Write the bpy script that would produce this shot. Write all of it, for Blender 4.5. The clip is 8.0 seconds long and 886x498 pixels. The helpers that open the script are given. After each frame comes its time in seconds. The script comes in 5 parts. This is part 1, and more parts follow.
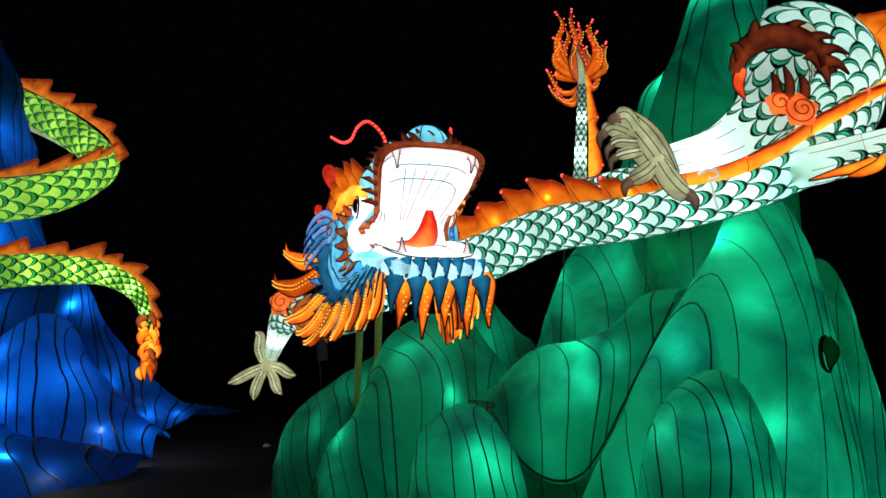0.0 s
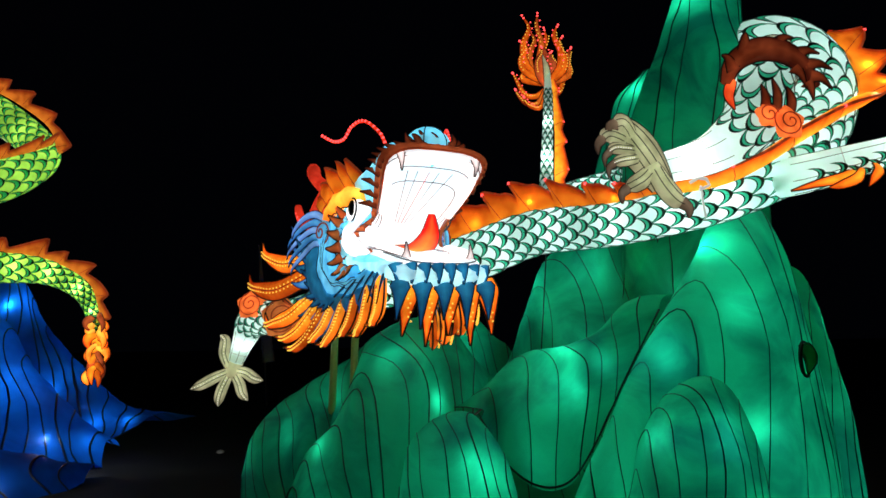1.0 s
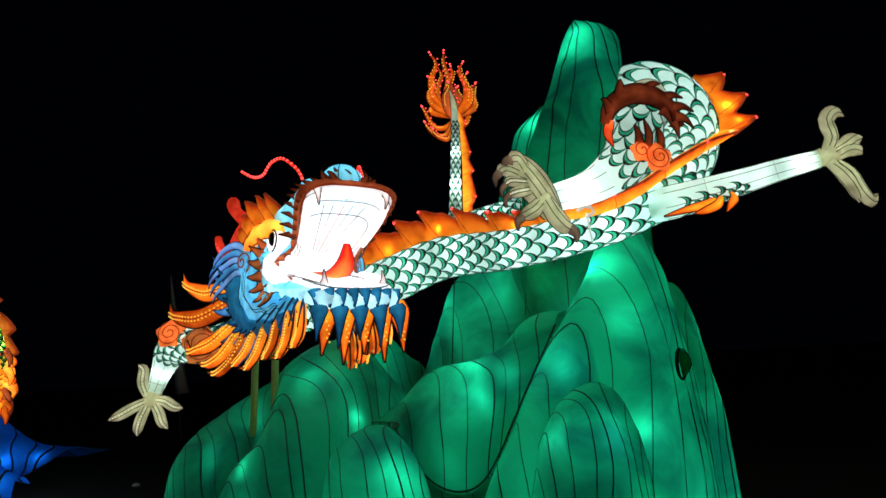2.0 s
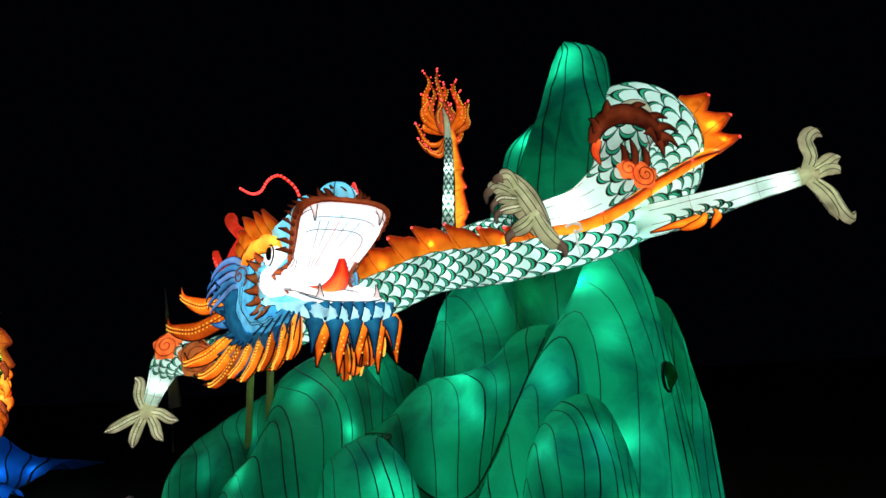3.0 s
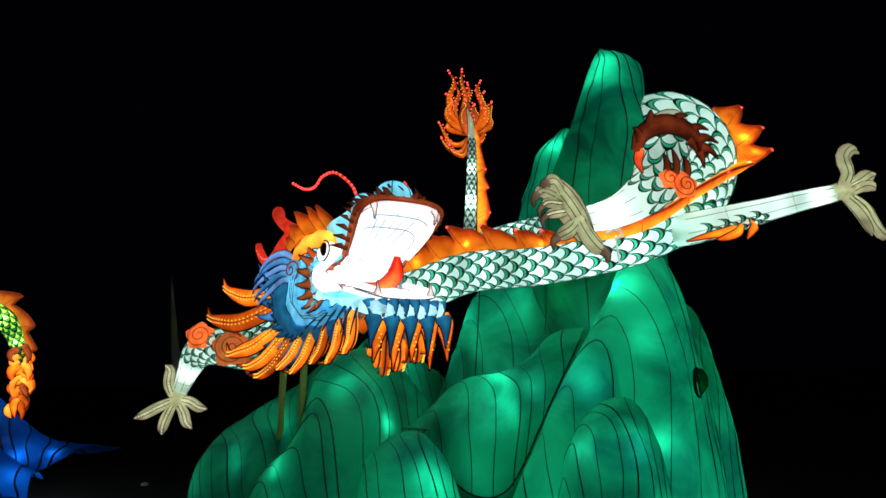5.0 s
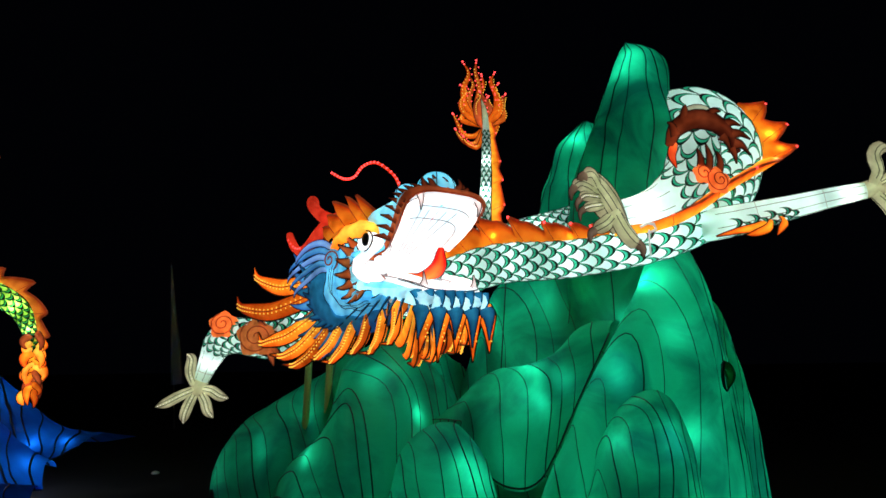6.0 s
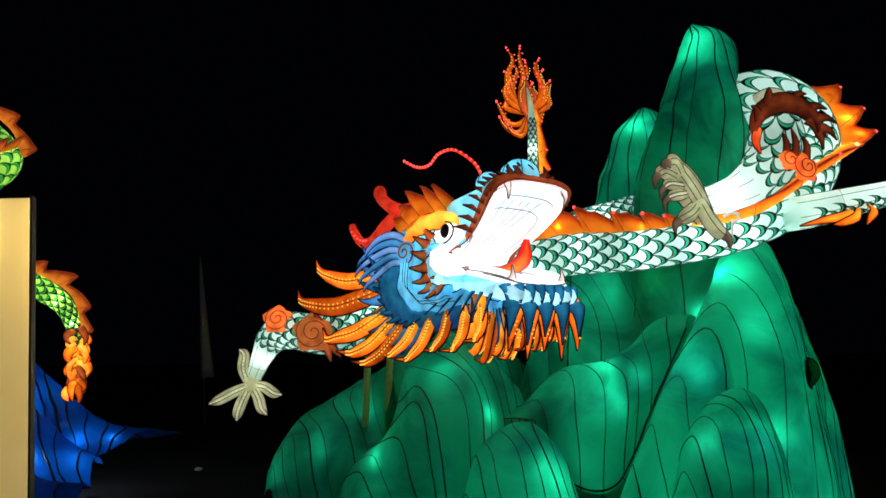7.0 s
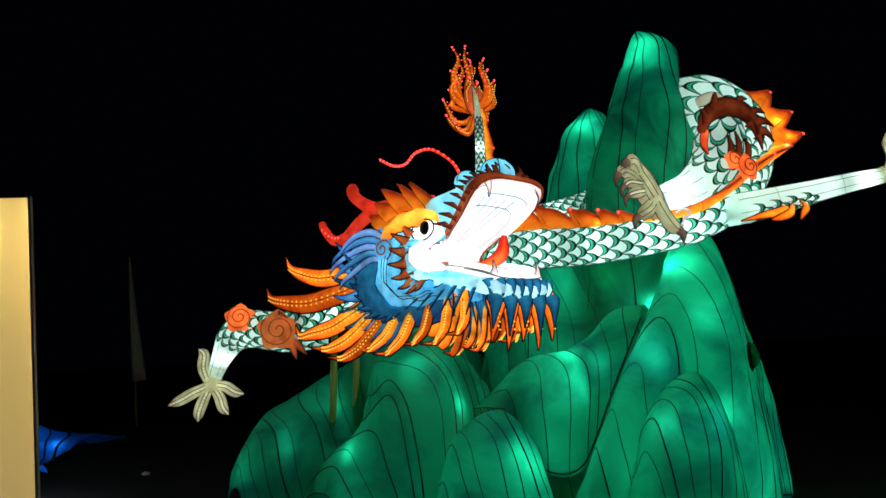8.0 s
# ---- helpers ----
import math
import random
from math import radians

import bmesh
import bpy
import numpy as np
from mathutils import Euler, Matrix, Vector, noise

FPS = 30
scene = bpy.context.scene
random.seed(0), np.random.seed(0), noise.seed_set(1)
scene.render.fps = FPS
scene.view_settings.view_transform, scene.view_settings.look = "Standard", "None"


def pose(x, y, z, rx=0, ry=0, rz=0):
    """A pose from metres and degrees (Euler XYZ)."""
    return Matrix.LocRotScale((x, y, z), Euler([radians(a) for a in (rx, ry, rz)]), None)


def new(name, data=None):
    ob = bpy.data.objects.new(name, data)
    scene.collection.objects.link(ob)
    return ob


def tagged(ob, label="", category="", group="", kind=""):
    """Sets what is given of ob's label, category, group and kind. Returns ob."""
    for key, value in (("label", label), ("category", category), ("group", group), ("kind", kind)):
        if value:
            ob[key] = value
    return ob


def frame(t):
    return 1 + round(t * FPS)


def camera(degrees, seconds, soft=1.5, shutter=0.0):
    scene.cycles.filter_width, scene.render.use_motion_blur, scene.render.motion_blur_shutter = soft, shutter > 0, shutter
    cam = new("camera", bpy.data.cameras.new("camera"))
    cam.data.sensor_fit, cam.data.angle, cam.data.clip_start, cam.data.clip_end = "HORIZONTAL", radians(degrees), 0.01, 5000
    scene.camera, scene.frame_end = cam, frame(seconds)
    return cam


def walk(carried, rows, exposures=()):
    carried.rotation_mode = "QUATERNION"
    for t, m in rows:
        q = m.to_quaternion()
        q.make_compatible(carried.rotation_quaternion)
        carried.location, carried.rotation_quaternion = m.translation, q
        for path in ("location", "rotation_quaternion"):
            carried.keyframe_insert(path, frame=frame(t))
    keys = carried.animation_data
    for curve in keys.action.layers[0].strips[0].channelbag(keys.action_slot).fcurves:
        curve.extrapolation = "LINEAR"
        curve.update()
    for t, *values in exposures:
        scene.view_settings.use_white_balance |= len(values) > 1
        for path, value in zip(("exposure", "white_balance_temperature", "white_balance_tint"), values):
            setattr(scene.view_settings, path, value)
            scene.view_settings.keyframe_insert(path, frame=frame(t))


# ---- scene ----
cam = camera(65.3, 8.0, soft=1.6)
METRES, EYE, TILT, LEAN, TURN = 4.0, 1.6, 8.0, 1.0, 0.0
ROWS = [
    (0.0, 0.0, 0.0, 0.0, 0.0, 0.0, -0.0),
    (0.5, -0.0916, 0.038, 0.0076, -1.55, -0.36, -0.6),
    (1.0, -0.1386, 0.0414, 0.0118, -5.39, -0.06, -0.74),
    (1.5, -0.1519, -0.0417, 0.0067, -9.7, 0.79, 0.1),
    (2.0, -0.1494, -0.1105, 0.0154, -12.28, 1.9, 0.65),
    (3.5, -0.1645, -0.1661, 0.0123, -12.85, 3.26, 0.51),
    (4.0, -0.1814, -0.166, 0.0133, -12.67, 3.35, 0.04),
    (4.5, -0.2366, -0.1635, 0.0193, -12.9, 3.2, -0.84),
    (6.0, -0.4415, -0.127, 0.0164, -14.83, 2.18, -2.22),
    (6.5, -0.4824, -0.0422, 0.0231, -14.2, 1.79, -2.28),
    (6.8, -0.5256, -0.0116, 0.0233, -13.24, 1.41, -2.25),
    (7.0, -0.58, -0.0018, 0.0152, -13.85, 1.41, -2.04),
    (7.5, -0.6897, -0.0078, 0.0179, -16.85, 1.05, -1.38),
    (8.0, -0.7224, -0.0139, 0.0105, -20.2, 1.28, -1.31),
]
walk(cam, [(t, pose(0, 0, EYE, TILT, LEAN, TURN) @ pose(METRES * x, METRES * y, METRES * z, 90 + pitch, roll, yaw)) for t, x, y, z, yaw, pitch, roll in ROWS])

# ---- light: night, lanterns only ----
world = bpy.data.worlds.new("night")
scene.world = world
world.use_nodes = True
world.node_tree.nodes["Background"].inputs[0].default_value = (0.02, 0.025, 0.05, 1)
world.node_tree.nodes["Background"].inputs[1].default_value = 0.018
scene.view_settings.exposure = 0.0


def bulb(x, y, z, watts, colour=(1, 0.95, 0.88), radius=0.05):
    """A lamp bulb inside a lantern."""
    light = bpy.data.lights.new("bulb", "POINT")
    light.energy, light.color, light.shadow_soft_size = watts, colour, radius
    ob = new("bulb", light)
    ob.location = (x, y, z)
    return ob


# ---- materials ----
def nodes_of(name):
    m = bpy.data.materials.new(name)
    m.use_nodes = True
    t = m.node_tree
    t.nodes.clear()
    out = t.nodes.new("ShaderNodeOutputMaterial")
    return m, t, out


def cloth(name, colour, glow=0.0, translucent=0.75, vary=0.25, weave=90.0, dark=0.6, tip=None, even=False, blotch=0.0):
    """Lantern silk: lets lamp light through, slightly unevenly dyed, with a fine weave; glow is painted-in lamp light.
    """
    m, t, out = nodes_of(name)
    L = t.links.new
    co = t.nodes.new("ShaderNodeTexCoord")
    big = t.nodes.new("ShaderNodeTexNoise")
    big.inputs["Scale"].default_value, big.inputs["Detail"].default_value = 2.3, 4
    L(co.outputs["Object"], big.inputs["Vector"])
    fine = t.nodes.new("ShaderNodeTexNoise")
    fine.inputs["Scale"].default_value, fine.inputs["Detail"].default_value = weave, 2
    L(co.outputs["Object"], fine.inputs["Vector"])
    info = t.nodes.new("ShaderNodeObjectInfo")
    ramp = t.nodes.new("ShaderNodeMix")
    ramp.data_type = "RGBA"
    ramp.inputs["A"].default_value = (*[c * (1 - vary) * (dark + 0.4) for c in colour], 1)
    ramp.inputs["B"].default_value = (*[min(1, c * (1 + vary)) for c in colour], 1)
    add = t.nodes.new("ShaderNodeMath")
    add.operation = "MULTIPLY_ADD"
    L(info.outputs["Random"], add.inputs[0])
    add.inputs[1].default_value = 0.25
    L(big.outputs["Fac"], add.inputs[2])
    mul = t.nodes.new("ShaderNodeMath")
    mul.operation = "MULTIPLY_ADD"
    L(fine.outputs["Fac"], mul.inputs[0])
    mul.inputs[1].default_value = 0.35
    L(add.outputs[0], mul.inputs[2])
    sub = t.nodes.new("ShaderNodeMath")
    sub.operation = "SUBTRACT"
    sub.use_clamp = True
    L(mul.outputs[0], sub.inputs[0])
    sub.inputs[1].default_value = 0.3
    L(sub.outputs[0], ramp.inputs["Factor"])
    dyed = ramp.outputs["Result"]
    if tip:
        # deeper colour towards tips and hems: airbrushed dye, plus lamp light fading, painted in
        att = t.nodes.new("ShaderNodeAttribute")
        att.attribute_name = "dye_and_shade"
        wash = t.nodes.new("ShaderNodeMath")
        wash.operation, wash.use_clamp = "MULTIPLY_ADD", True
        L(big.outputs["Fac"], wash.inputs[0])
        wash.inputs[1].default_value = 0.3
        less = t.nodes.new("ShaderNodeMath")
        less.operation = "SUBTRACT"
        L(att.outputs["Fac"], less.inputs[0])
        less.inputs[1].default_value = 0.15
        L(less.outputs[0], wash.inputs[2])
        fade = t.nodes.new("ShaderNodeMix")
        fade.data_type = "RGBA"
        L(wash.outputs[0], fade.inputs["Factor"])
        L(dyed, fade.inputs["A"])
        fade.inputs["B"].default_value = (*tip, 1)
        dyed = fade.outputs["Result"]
    if blotch:
        # broad clouds of deeper dye, and faint streaks of creased cloth
        wide = t.nodes.new("ShaderNodeTexNoise")
        wide.inputs["Scale"].default_value, wide.inputs["Detail"].default_value, wide.inputs["Distortion"].default_value = 1.1, 5, 1.2
        L(co.outputs["Object"], wide.inputs["Vector"])
        soak = t.nodes.new("ShaderNodeMapRange")
        soak.inputs["From Min"].default_value, soak.inputs["From Max"].default_value = 0.42, 0.68
        soak.inputs["To Min"].default_value, soak.inputs["To Max"].default_value = 0.0, blotch
        L(wide.outputs["Fac"], soak.inputs["Value"])
        cloud = t.nodes.new("ShaderNodeMix")
        cloud.data_type = "RGBA"
        L(soak.outputs["Result"], cloud.inputs["Factor"])
        L(dyed, cloud.inputs["A"])
        cloud.inputs["B"].default_value = (colour[0] * 0.3, colour[1] * 0.3, colour[2] * 0.42, 1)
        dyed = cloud.outputs["Result"]
    bump = t.nodes.new("ShaderNodeBump")
    bump.inputs["Strength"].default_value, bump.inputs["Distance"].default_value = 0.25, 0.004
    L(fine.outputs["Fac"], bump.inputs["Height"])
    tr = t.nodes.new("ShaderNodeBsdfTranslucent")
    L(dyed, tr.inputs["Color"])
    pr = t.nodes.new("ShaderNodeBsdfPrincipled")
    L(dyed, pr.inputs["Base Color"])
    pr.inputs["Roughness"].default_value = 0.55
    L(bump.outputs[0], pr.inputs["Normal"])
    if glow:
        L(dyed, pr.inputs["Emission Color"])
        # noise varies the emission, painting uneven light from lamps behind the silk
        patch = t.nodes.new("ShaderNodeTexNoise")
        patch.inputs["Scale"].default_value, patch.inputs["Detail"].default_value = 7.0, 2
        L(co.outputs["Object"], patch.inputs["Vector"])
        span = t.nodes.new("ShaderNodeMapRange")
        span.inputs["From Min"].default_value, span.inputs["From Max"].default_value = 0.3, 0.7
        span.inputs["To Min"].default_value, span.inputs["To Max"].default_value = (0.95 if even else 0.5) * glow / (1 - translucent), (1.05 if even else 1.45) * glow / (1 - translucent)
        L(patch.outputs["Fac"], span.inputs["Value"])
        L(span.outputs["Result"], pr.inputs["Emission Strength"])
    mix = t.nodes.new("ShaderNodeMixShader")
    mix.inputs[0].default_value = translucent
    L(pr.outputs[0], mix.inputs[1])
    L(tr.outputs[0], mix.inputs[2])
    L(mix.outputs[0], out.inputs[0])
    return m


def solid(name, colour, rough=0.6, metal=0.0, glow=0.0, vary=0.2, scale=30.0):
    m, t, out = nodes_of(name)
    L = t.links.new
    co = t.nodes.new("ShaderNodeTexCoord")
    n = t.nodes.new("ShaderNodeTexNoise")
    n.inputs["Scale"].default_value, n.inputs["Detail"].default_value = scale, 5
    L(co.outputs["Object"], n.inputs["Vector"])
    mix = t.nodes.new("ShaderNodeMix")
    mix.data_type = "RGBA"
    mix.inputs["A"].default_value = (*[c * (1 - vary) for c in colour], 1)
    mix.inputs["B"].default_value = (*[min(1, c * (1 + vary)) for c in colour], 1)
    L(n.outputs["Fac"], mix.inputs["Factor"])
    pr = t.nodes.new("ShaderNodeBsdfPrincipled")
    pr.inputs["Roughness"].default_value, pr.inputs["Metallic"].default_value = rough, metal
    L(mix.outputs["Result"], pr.inputs["Base Color"])
    bump = t.nodes.new("ShaderNodeBump")
    bump.inputs["Strength"].default_value, bump.inputs["Distance"].default_value = 0.3, 0.01
    L(n.outputs["Fac"], bump.inputs["Height"])
    L(bump.outputs[0], pr.inputs["Normal"])
    if glow:
        L(mix.outputs["Result"], pr.inputs["Emission Color"])
        pr.inputs["Emission Strength"].default_value = glow
    L(pr.outputs[0], out.inputs[0])
    return m


GREEN = cloth("green_silk", (0.006, 0.57, 0.29), blotch=0.95)
BLUE = cloth("blue_silk", (0.004, 0.17, 0.95), blotch=0.6)
BLUEWIRE = solid("dark_blue_wire", (0.003, 0.012, 0.05), 0.5)
# glow on these silks is emission standing in for small inner lamps
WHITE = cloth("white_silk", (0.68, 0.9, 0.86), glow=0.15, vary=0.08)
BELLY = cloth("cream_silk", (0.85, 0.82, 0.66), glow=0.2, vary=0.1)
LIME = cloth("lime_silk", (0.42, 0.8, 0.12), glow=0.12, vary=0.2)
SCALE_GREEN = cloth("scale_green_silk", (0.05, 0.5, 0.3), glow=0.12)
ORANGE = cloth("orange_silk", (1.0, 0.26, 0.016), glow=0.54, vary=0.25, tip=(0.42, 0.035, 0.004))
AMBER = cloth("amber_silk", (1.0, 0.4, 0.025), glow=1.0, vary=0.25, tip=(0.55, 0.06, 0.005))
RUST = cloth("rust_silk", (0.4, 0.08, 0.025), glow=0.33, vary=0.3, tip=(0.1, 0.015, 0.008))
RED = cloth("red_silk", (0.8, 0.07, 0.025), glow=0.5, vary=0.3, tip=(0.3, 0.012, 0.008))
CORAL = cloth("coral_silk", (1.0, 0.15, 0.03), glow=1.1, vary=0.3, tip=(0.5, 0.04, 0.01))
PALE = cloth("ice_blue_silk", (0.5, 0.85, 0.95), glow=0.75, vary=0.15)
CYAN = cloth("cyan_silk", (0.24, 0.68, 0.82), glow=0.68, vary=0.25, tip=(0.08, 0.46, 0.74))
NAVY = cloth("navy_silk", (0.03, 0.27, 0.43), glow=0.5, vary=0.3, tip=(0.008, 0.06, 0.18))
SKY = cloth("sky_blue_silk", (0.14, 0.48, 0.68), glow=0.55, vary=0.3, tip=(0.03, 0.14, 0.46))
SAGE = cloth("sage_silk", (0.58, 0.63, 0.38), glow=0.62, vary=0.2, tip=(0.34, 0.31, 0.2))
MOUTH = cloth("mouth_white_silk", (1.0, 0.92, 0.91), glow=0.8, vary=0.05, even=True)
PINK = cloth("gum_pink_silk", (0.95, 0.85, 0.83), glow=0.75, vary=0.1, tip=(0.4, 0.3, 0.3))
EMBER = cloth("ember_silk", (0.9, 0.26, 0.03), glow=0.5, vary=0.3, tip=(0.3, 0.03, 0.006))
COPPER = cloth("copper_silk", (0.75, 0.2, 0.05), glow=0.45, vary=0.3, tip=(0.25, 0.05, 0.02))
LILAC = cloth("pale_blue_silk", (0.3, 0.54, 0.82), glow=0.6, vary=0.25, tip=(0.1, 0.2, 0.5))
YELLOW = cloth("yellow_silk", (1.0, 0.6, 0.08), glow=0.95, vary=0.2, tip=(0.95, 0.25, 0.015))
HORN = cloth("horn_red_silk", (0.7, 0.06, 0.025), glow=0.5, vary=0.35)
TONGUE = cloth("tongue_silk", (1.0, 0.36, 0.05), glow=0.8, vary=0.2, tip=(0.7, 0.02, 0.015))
BLACK = solid("black_wire", (0.006, 0.01, 0.009), 0.5)
DARKGREEN = solid("dark_green_wire", (0.003, 0.022, 0.016), 0.5)
# weak emission puts the lanterns' light on the posts into their material
POLE = solid("green_painted_steel_glow", (0.2, 0.4, 0.1), 0.45, glow=0.05)
GREYLINE = solid("grey_pen_line", (0.4, 0.3, 0.3), 0.7)
LED_RED = solid("red_led", (1.0, 0.06, 0.06), 0.3, glow=3.0)
LED_WARM = solid("amber_led", (1.0, 0.5, 0.06), 0.3, glow=1.25)
LED_WHITE = solid("white_led", (1.0, 0.93, 0.75), 0.3, glow=1.2)
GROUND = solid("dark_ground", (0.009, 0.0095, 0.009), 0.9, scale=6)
CREAM = cloth("cream_panel", (0.92, 0.82, 0.5), glow=0.1, vary=0.03, even=True)
# tape is no lamp: its emission paints it as brightly lit
TAPE = solid("white_tape_glow", (0.8, 0.8, 0.76), 0.5, glow=0.5)
PALERIB = cloth("pale_rib", (1.0, 0.93, 0.7), glow=0.6, vary=0.03, even=True)
FRAME = solid("pale_frame", (0.5, 0.46, 0.38), 0.5)
FLAGCLOTH = solid("grey_cloth", (0.8, 0.8, 0.82), 0.8)


# ---- helpers for building ----
def mesh(name, verts, faces, mats, index=None, smooth=True, dye_and_shade=None):
    me = bpy.data.meshes.new(name)
    me.from_pydata([tuple(v) for v in verts], [], faces)
    for m in mats if isinstance(mats, (list, tuple)) else [mats]:
        me.materials.append(m)
    if index is not None:
        me.polygons.foreach_set("material_index", index)
    if smooth:
        me.polygons.foreach_set("use_smooth", [True] * len(faces))
    if dye_and_shade is not None:
        me.attributes.new("dye_and_shade", "FLOAT", "POINT").data.foreach_set("value", dye_and_shade)
    me.update()
    return me


def part(name, me, parent, label=""):
    ob = new(name, me)
    ob.parent = parent
    if label:
        ob["label"] = label
    return ob


def thing(name, at, label, category, group="", kind=""):
    ob = new(name)
    ob.empty_display_size = 0.2
    ob.location = at
    bpy.context.view_layer.update()
    return tagged(ob, label, category, group, kind)


def spline(points, count):
    """Catmull-Rom through tuples of any length, evenly by index."""
    pts = [np.array(p, float) for p in points]
    pts = [2 * pts[0] - pts[1]] + pts + [2 * pts[-1] - pts[-2]]
    out = []
    n = len(pts) - 3
    for k in range(count):
        u = k / (count - 1) * n
        i = min(int(u), n - 1)
        f = u - i
        a, b, c, d = pts[i : i + 4]
        out.append(0.5 * (2 * b + (c - a) * f + (2 * a - 5 * b + 4 * c - d) * f * f + (3 * b - a - 3 * c + d) * f**3))
    return out


def frames(path, up=(0, 0, 1)):
    """Tangent, side and up along a path, carried without twist."""
    res = []
    u = Vector(up)
    for i, p in enumerate(path):
        t = (Vector(path[min(i + 1, len(path) - 1)]) - Vector(path[max(i - 1, 0)])).normalized()
        u = (u - t * u.dot(t)).normalized()
        res.append((t, u.cross(t).normalized(), u.copy()))
    return res


def tube_data(path, radii, sides=8, up=(0, 0, 1), close=True, flat=1.0):
    fr = frames(path, up)
    verts, faces = [], []
    for (t, s, u), p, r in zip(fr, path, radii):
        for k in range(sides):
            a = 2 * math.pi * k / sides
            verts.append(Vector(p) + (s * math.cos(a) * flat + u * math.sin(a)) * r)
    for i in range(len(path) - 1):
        for k in range(sides):
            l = (k + 1) % sides
            faces.append((i * sides + k, i * sides + l, (i + 1) * sides + l, (i + 1) * sides + k))
    if close:
        faces.append(tuple(range(sides - 1, -1, -1)))
        faces.append(tuple(range((len(path) - 1) * sides, len(path) * sides)))
    return verts, faces


def tube(name, path, radii, mat, parent, sides=8, label="", up=(0, 0, 1), flat=1.0):
    if not isinstance(radii, (list, tuple)):
        radii = [radii] * len(path)
    o = world_of(parent)
    v, f = tube_data([Vector(p) for p in path], radii, sides, up, True, flat)
    return part(name, mesh(name, [x - o for x in v], f, mat), parent, label)


def wobble(p, size=0.0, scale=0.7, shift=0.0):
    return noise.noise_vector(Vector(p) * scale + Vector((shift, 0, shift * 0.37))) * size


class Lobe:
    """A lantern hill: ellipses lofted up a leaning axis and closed to a rounded tip. rows: z, centre x, y, half widths."""

    def __init__(self, rows, turn=0.0, fold=0.04, folds=5, rough=0.12, seed=0.0):
        self.rows = spline(rows, 40)
        self.turn, self.fold, self.folds, self.rough, self.seed = radians(turn), fold, folds, rough, seed

    def at(self, a, v):
        a = a + 0.2 * math.sin(3.4 * v + self.seed) + 0.07 * math.sin(9 * v + 2 * a)
        i = min(v, 0.99999) * 39
        k = int(i)
        z, cx, cy, rx, ry = self.rows[k] * (1 - i + k) + self.rows[min(k + 1, 39)] * (i - k)
        rx, ry = max(rx, 0.004), max(ry, 0.004)
        b = a + 0.7 * math.sin(v * 3.4 + self.seed)
        r = 1 + self.fold * math.sin(self.folds * b + self.seed) * (1 - v * 0.4)
        x, y = rx * math.cos(a) * r, ry * math.sin(a) * r
        c, s = math.cos(self.turn), math.sin(self.turn)
        p = Vector((cx + x * c - y * s, cy + x * s + y * c, z))
        w = wobble(p, self.rough * min(1, rx * 2), 0.9, self.seed)
        w.z *= 0.4
        return p + w + wobble(p, 0.035, 3.0, self.seed + 5)

    def build(self, name, parent, mat, wire, panels=22, levels=26, segs=4, radius=0.006, label="", arc=(0.0, 1.0), sag=0.012):
        ring = [self.at(2 * math.pi * k / 40, 0.01) - parent.location for k in range(41)]
        hv, hf = tube_data(ring, [0.012] * 41, 5)
        hold = part(name, mesh(name, hv, hf, wire), parent, label)
        o = parent.location
        rnd = random.Random(int(self.seed * 10) + panels)
        cuts = [arc[0] + (arc[1] - arc[0]) * (k + (rnd.uniform(-0.22, 0.22) if 0 < k < panels else 0)) / panels for k in range(panels + 1)]
        for k in range(panels):
            verts, faces = [], []
            for i in range(levels + 1):
                v = 1 - (1 - i / levels) ** 1.35
                for j in range(segs + 1):
                    a = 2 * math.pi * (cuts[k] + (cuts[k + 1] - cuts[k]) * j / segs)
                    p = self.at(a, v)
                    if len(self.rows[0]) > 3:
                        q = Vector((self.rows[min(39, int(v * 39))][1], self.rows[min(39, int(v * 39))][2], p.z))
                        p = p + (q - p).normalized() * sag * math.sin(math.pi * j / segs)
                    verts.append(p - o)
            for i in range(levels):
                for j in range(segs):
                    b = i * (segs + 1) + j
                    faces.append((b, b + 1, b + segs + 2, b + segs + 1))
            part("panel", mesh("panel", verts, faces, mat), hold)
            a = 2 * math.pi * cuts[k]
            path = [self.at(a, 1 - (1 - i / 30) ** 1.35) - o for i in range(31)]
            v, f = tube_data(path, [radius * (1 if rnd.random() < 0.75 else 1.5)] * 31, 5, (0.3, 0.9, 0.1))
            part("seam", mesh("seam", v, f, wire), hold)
        return hold


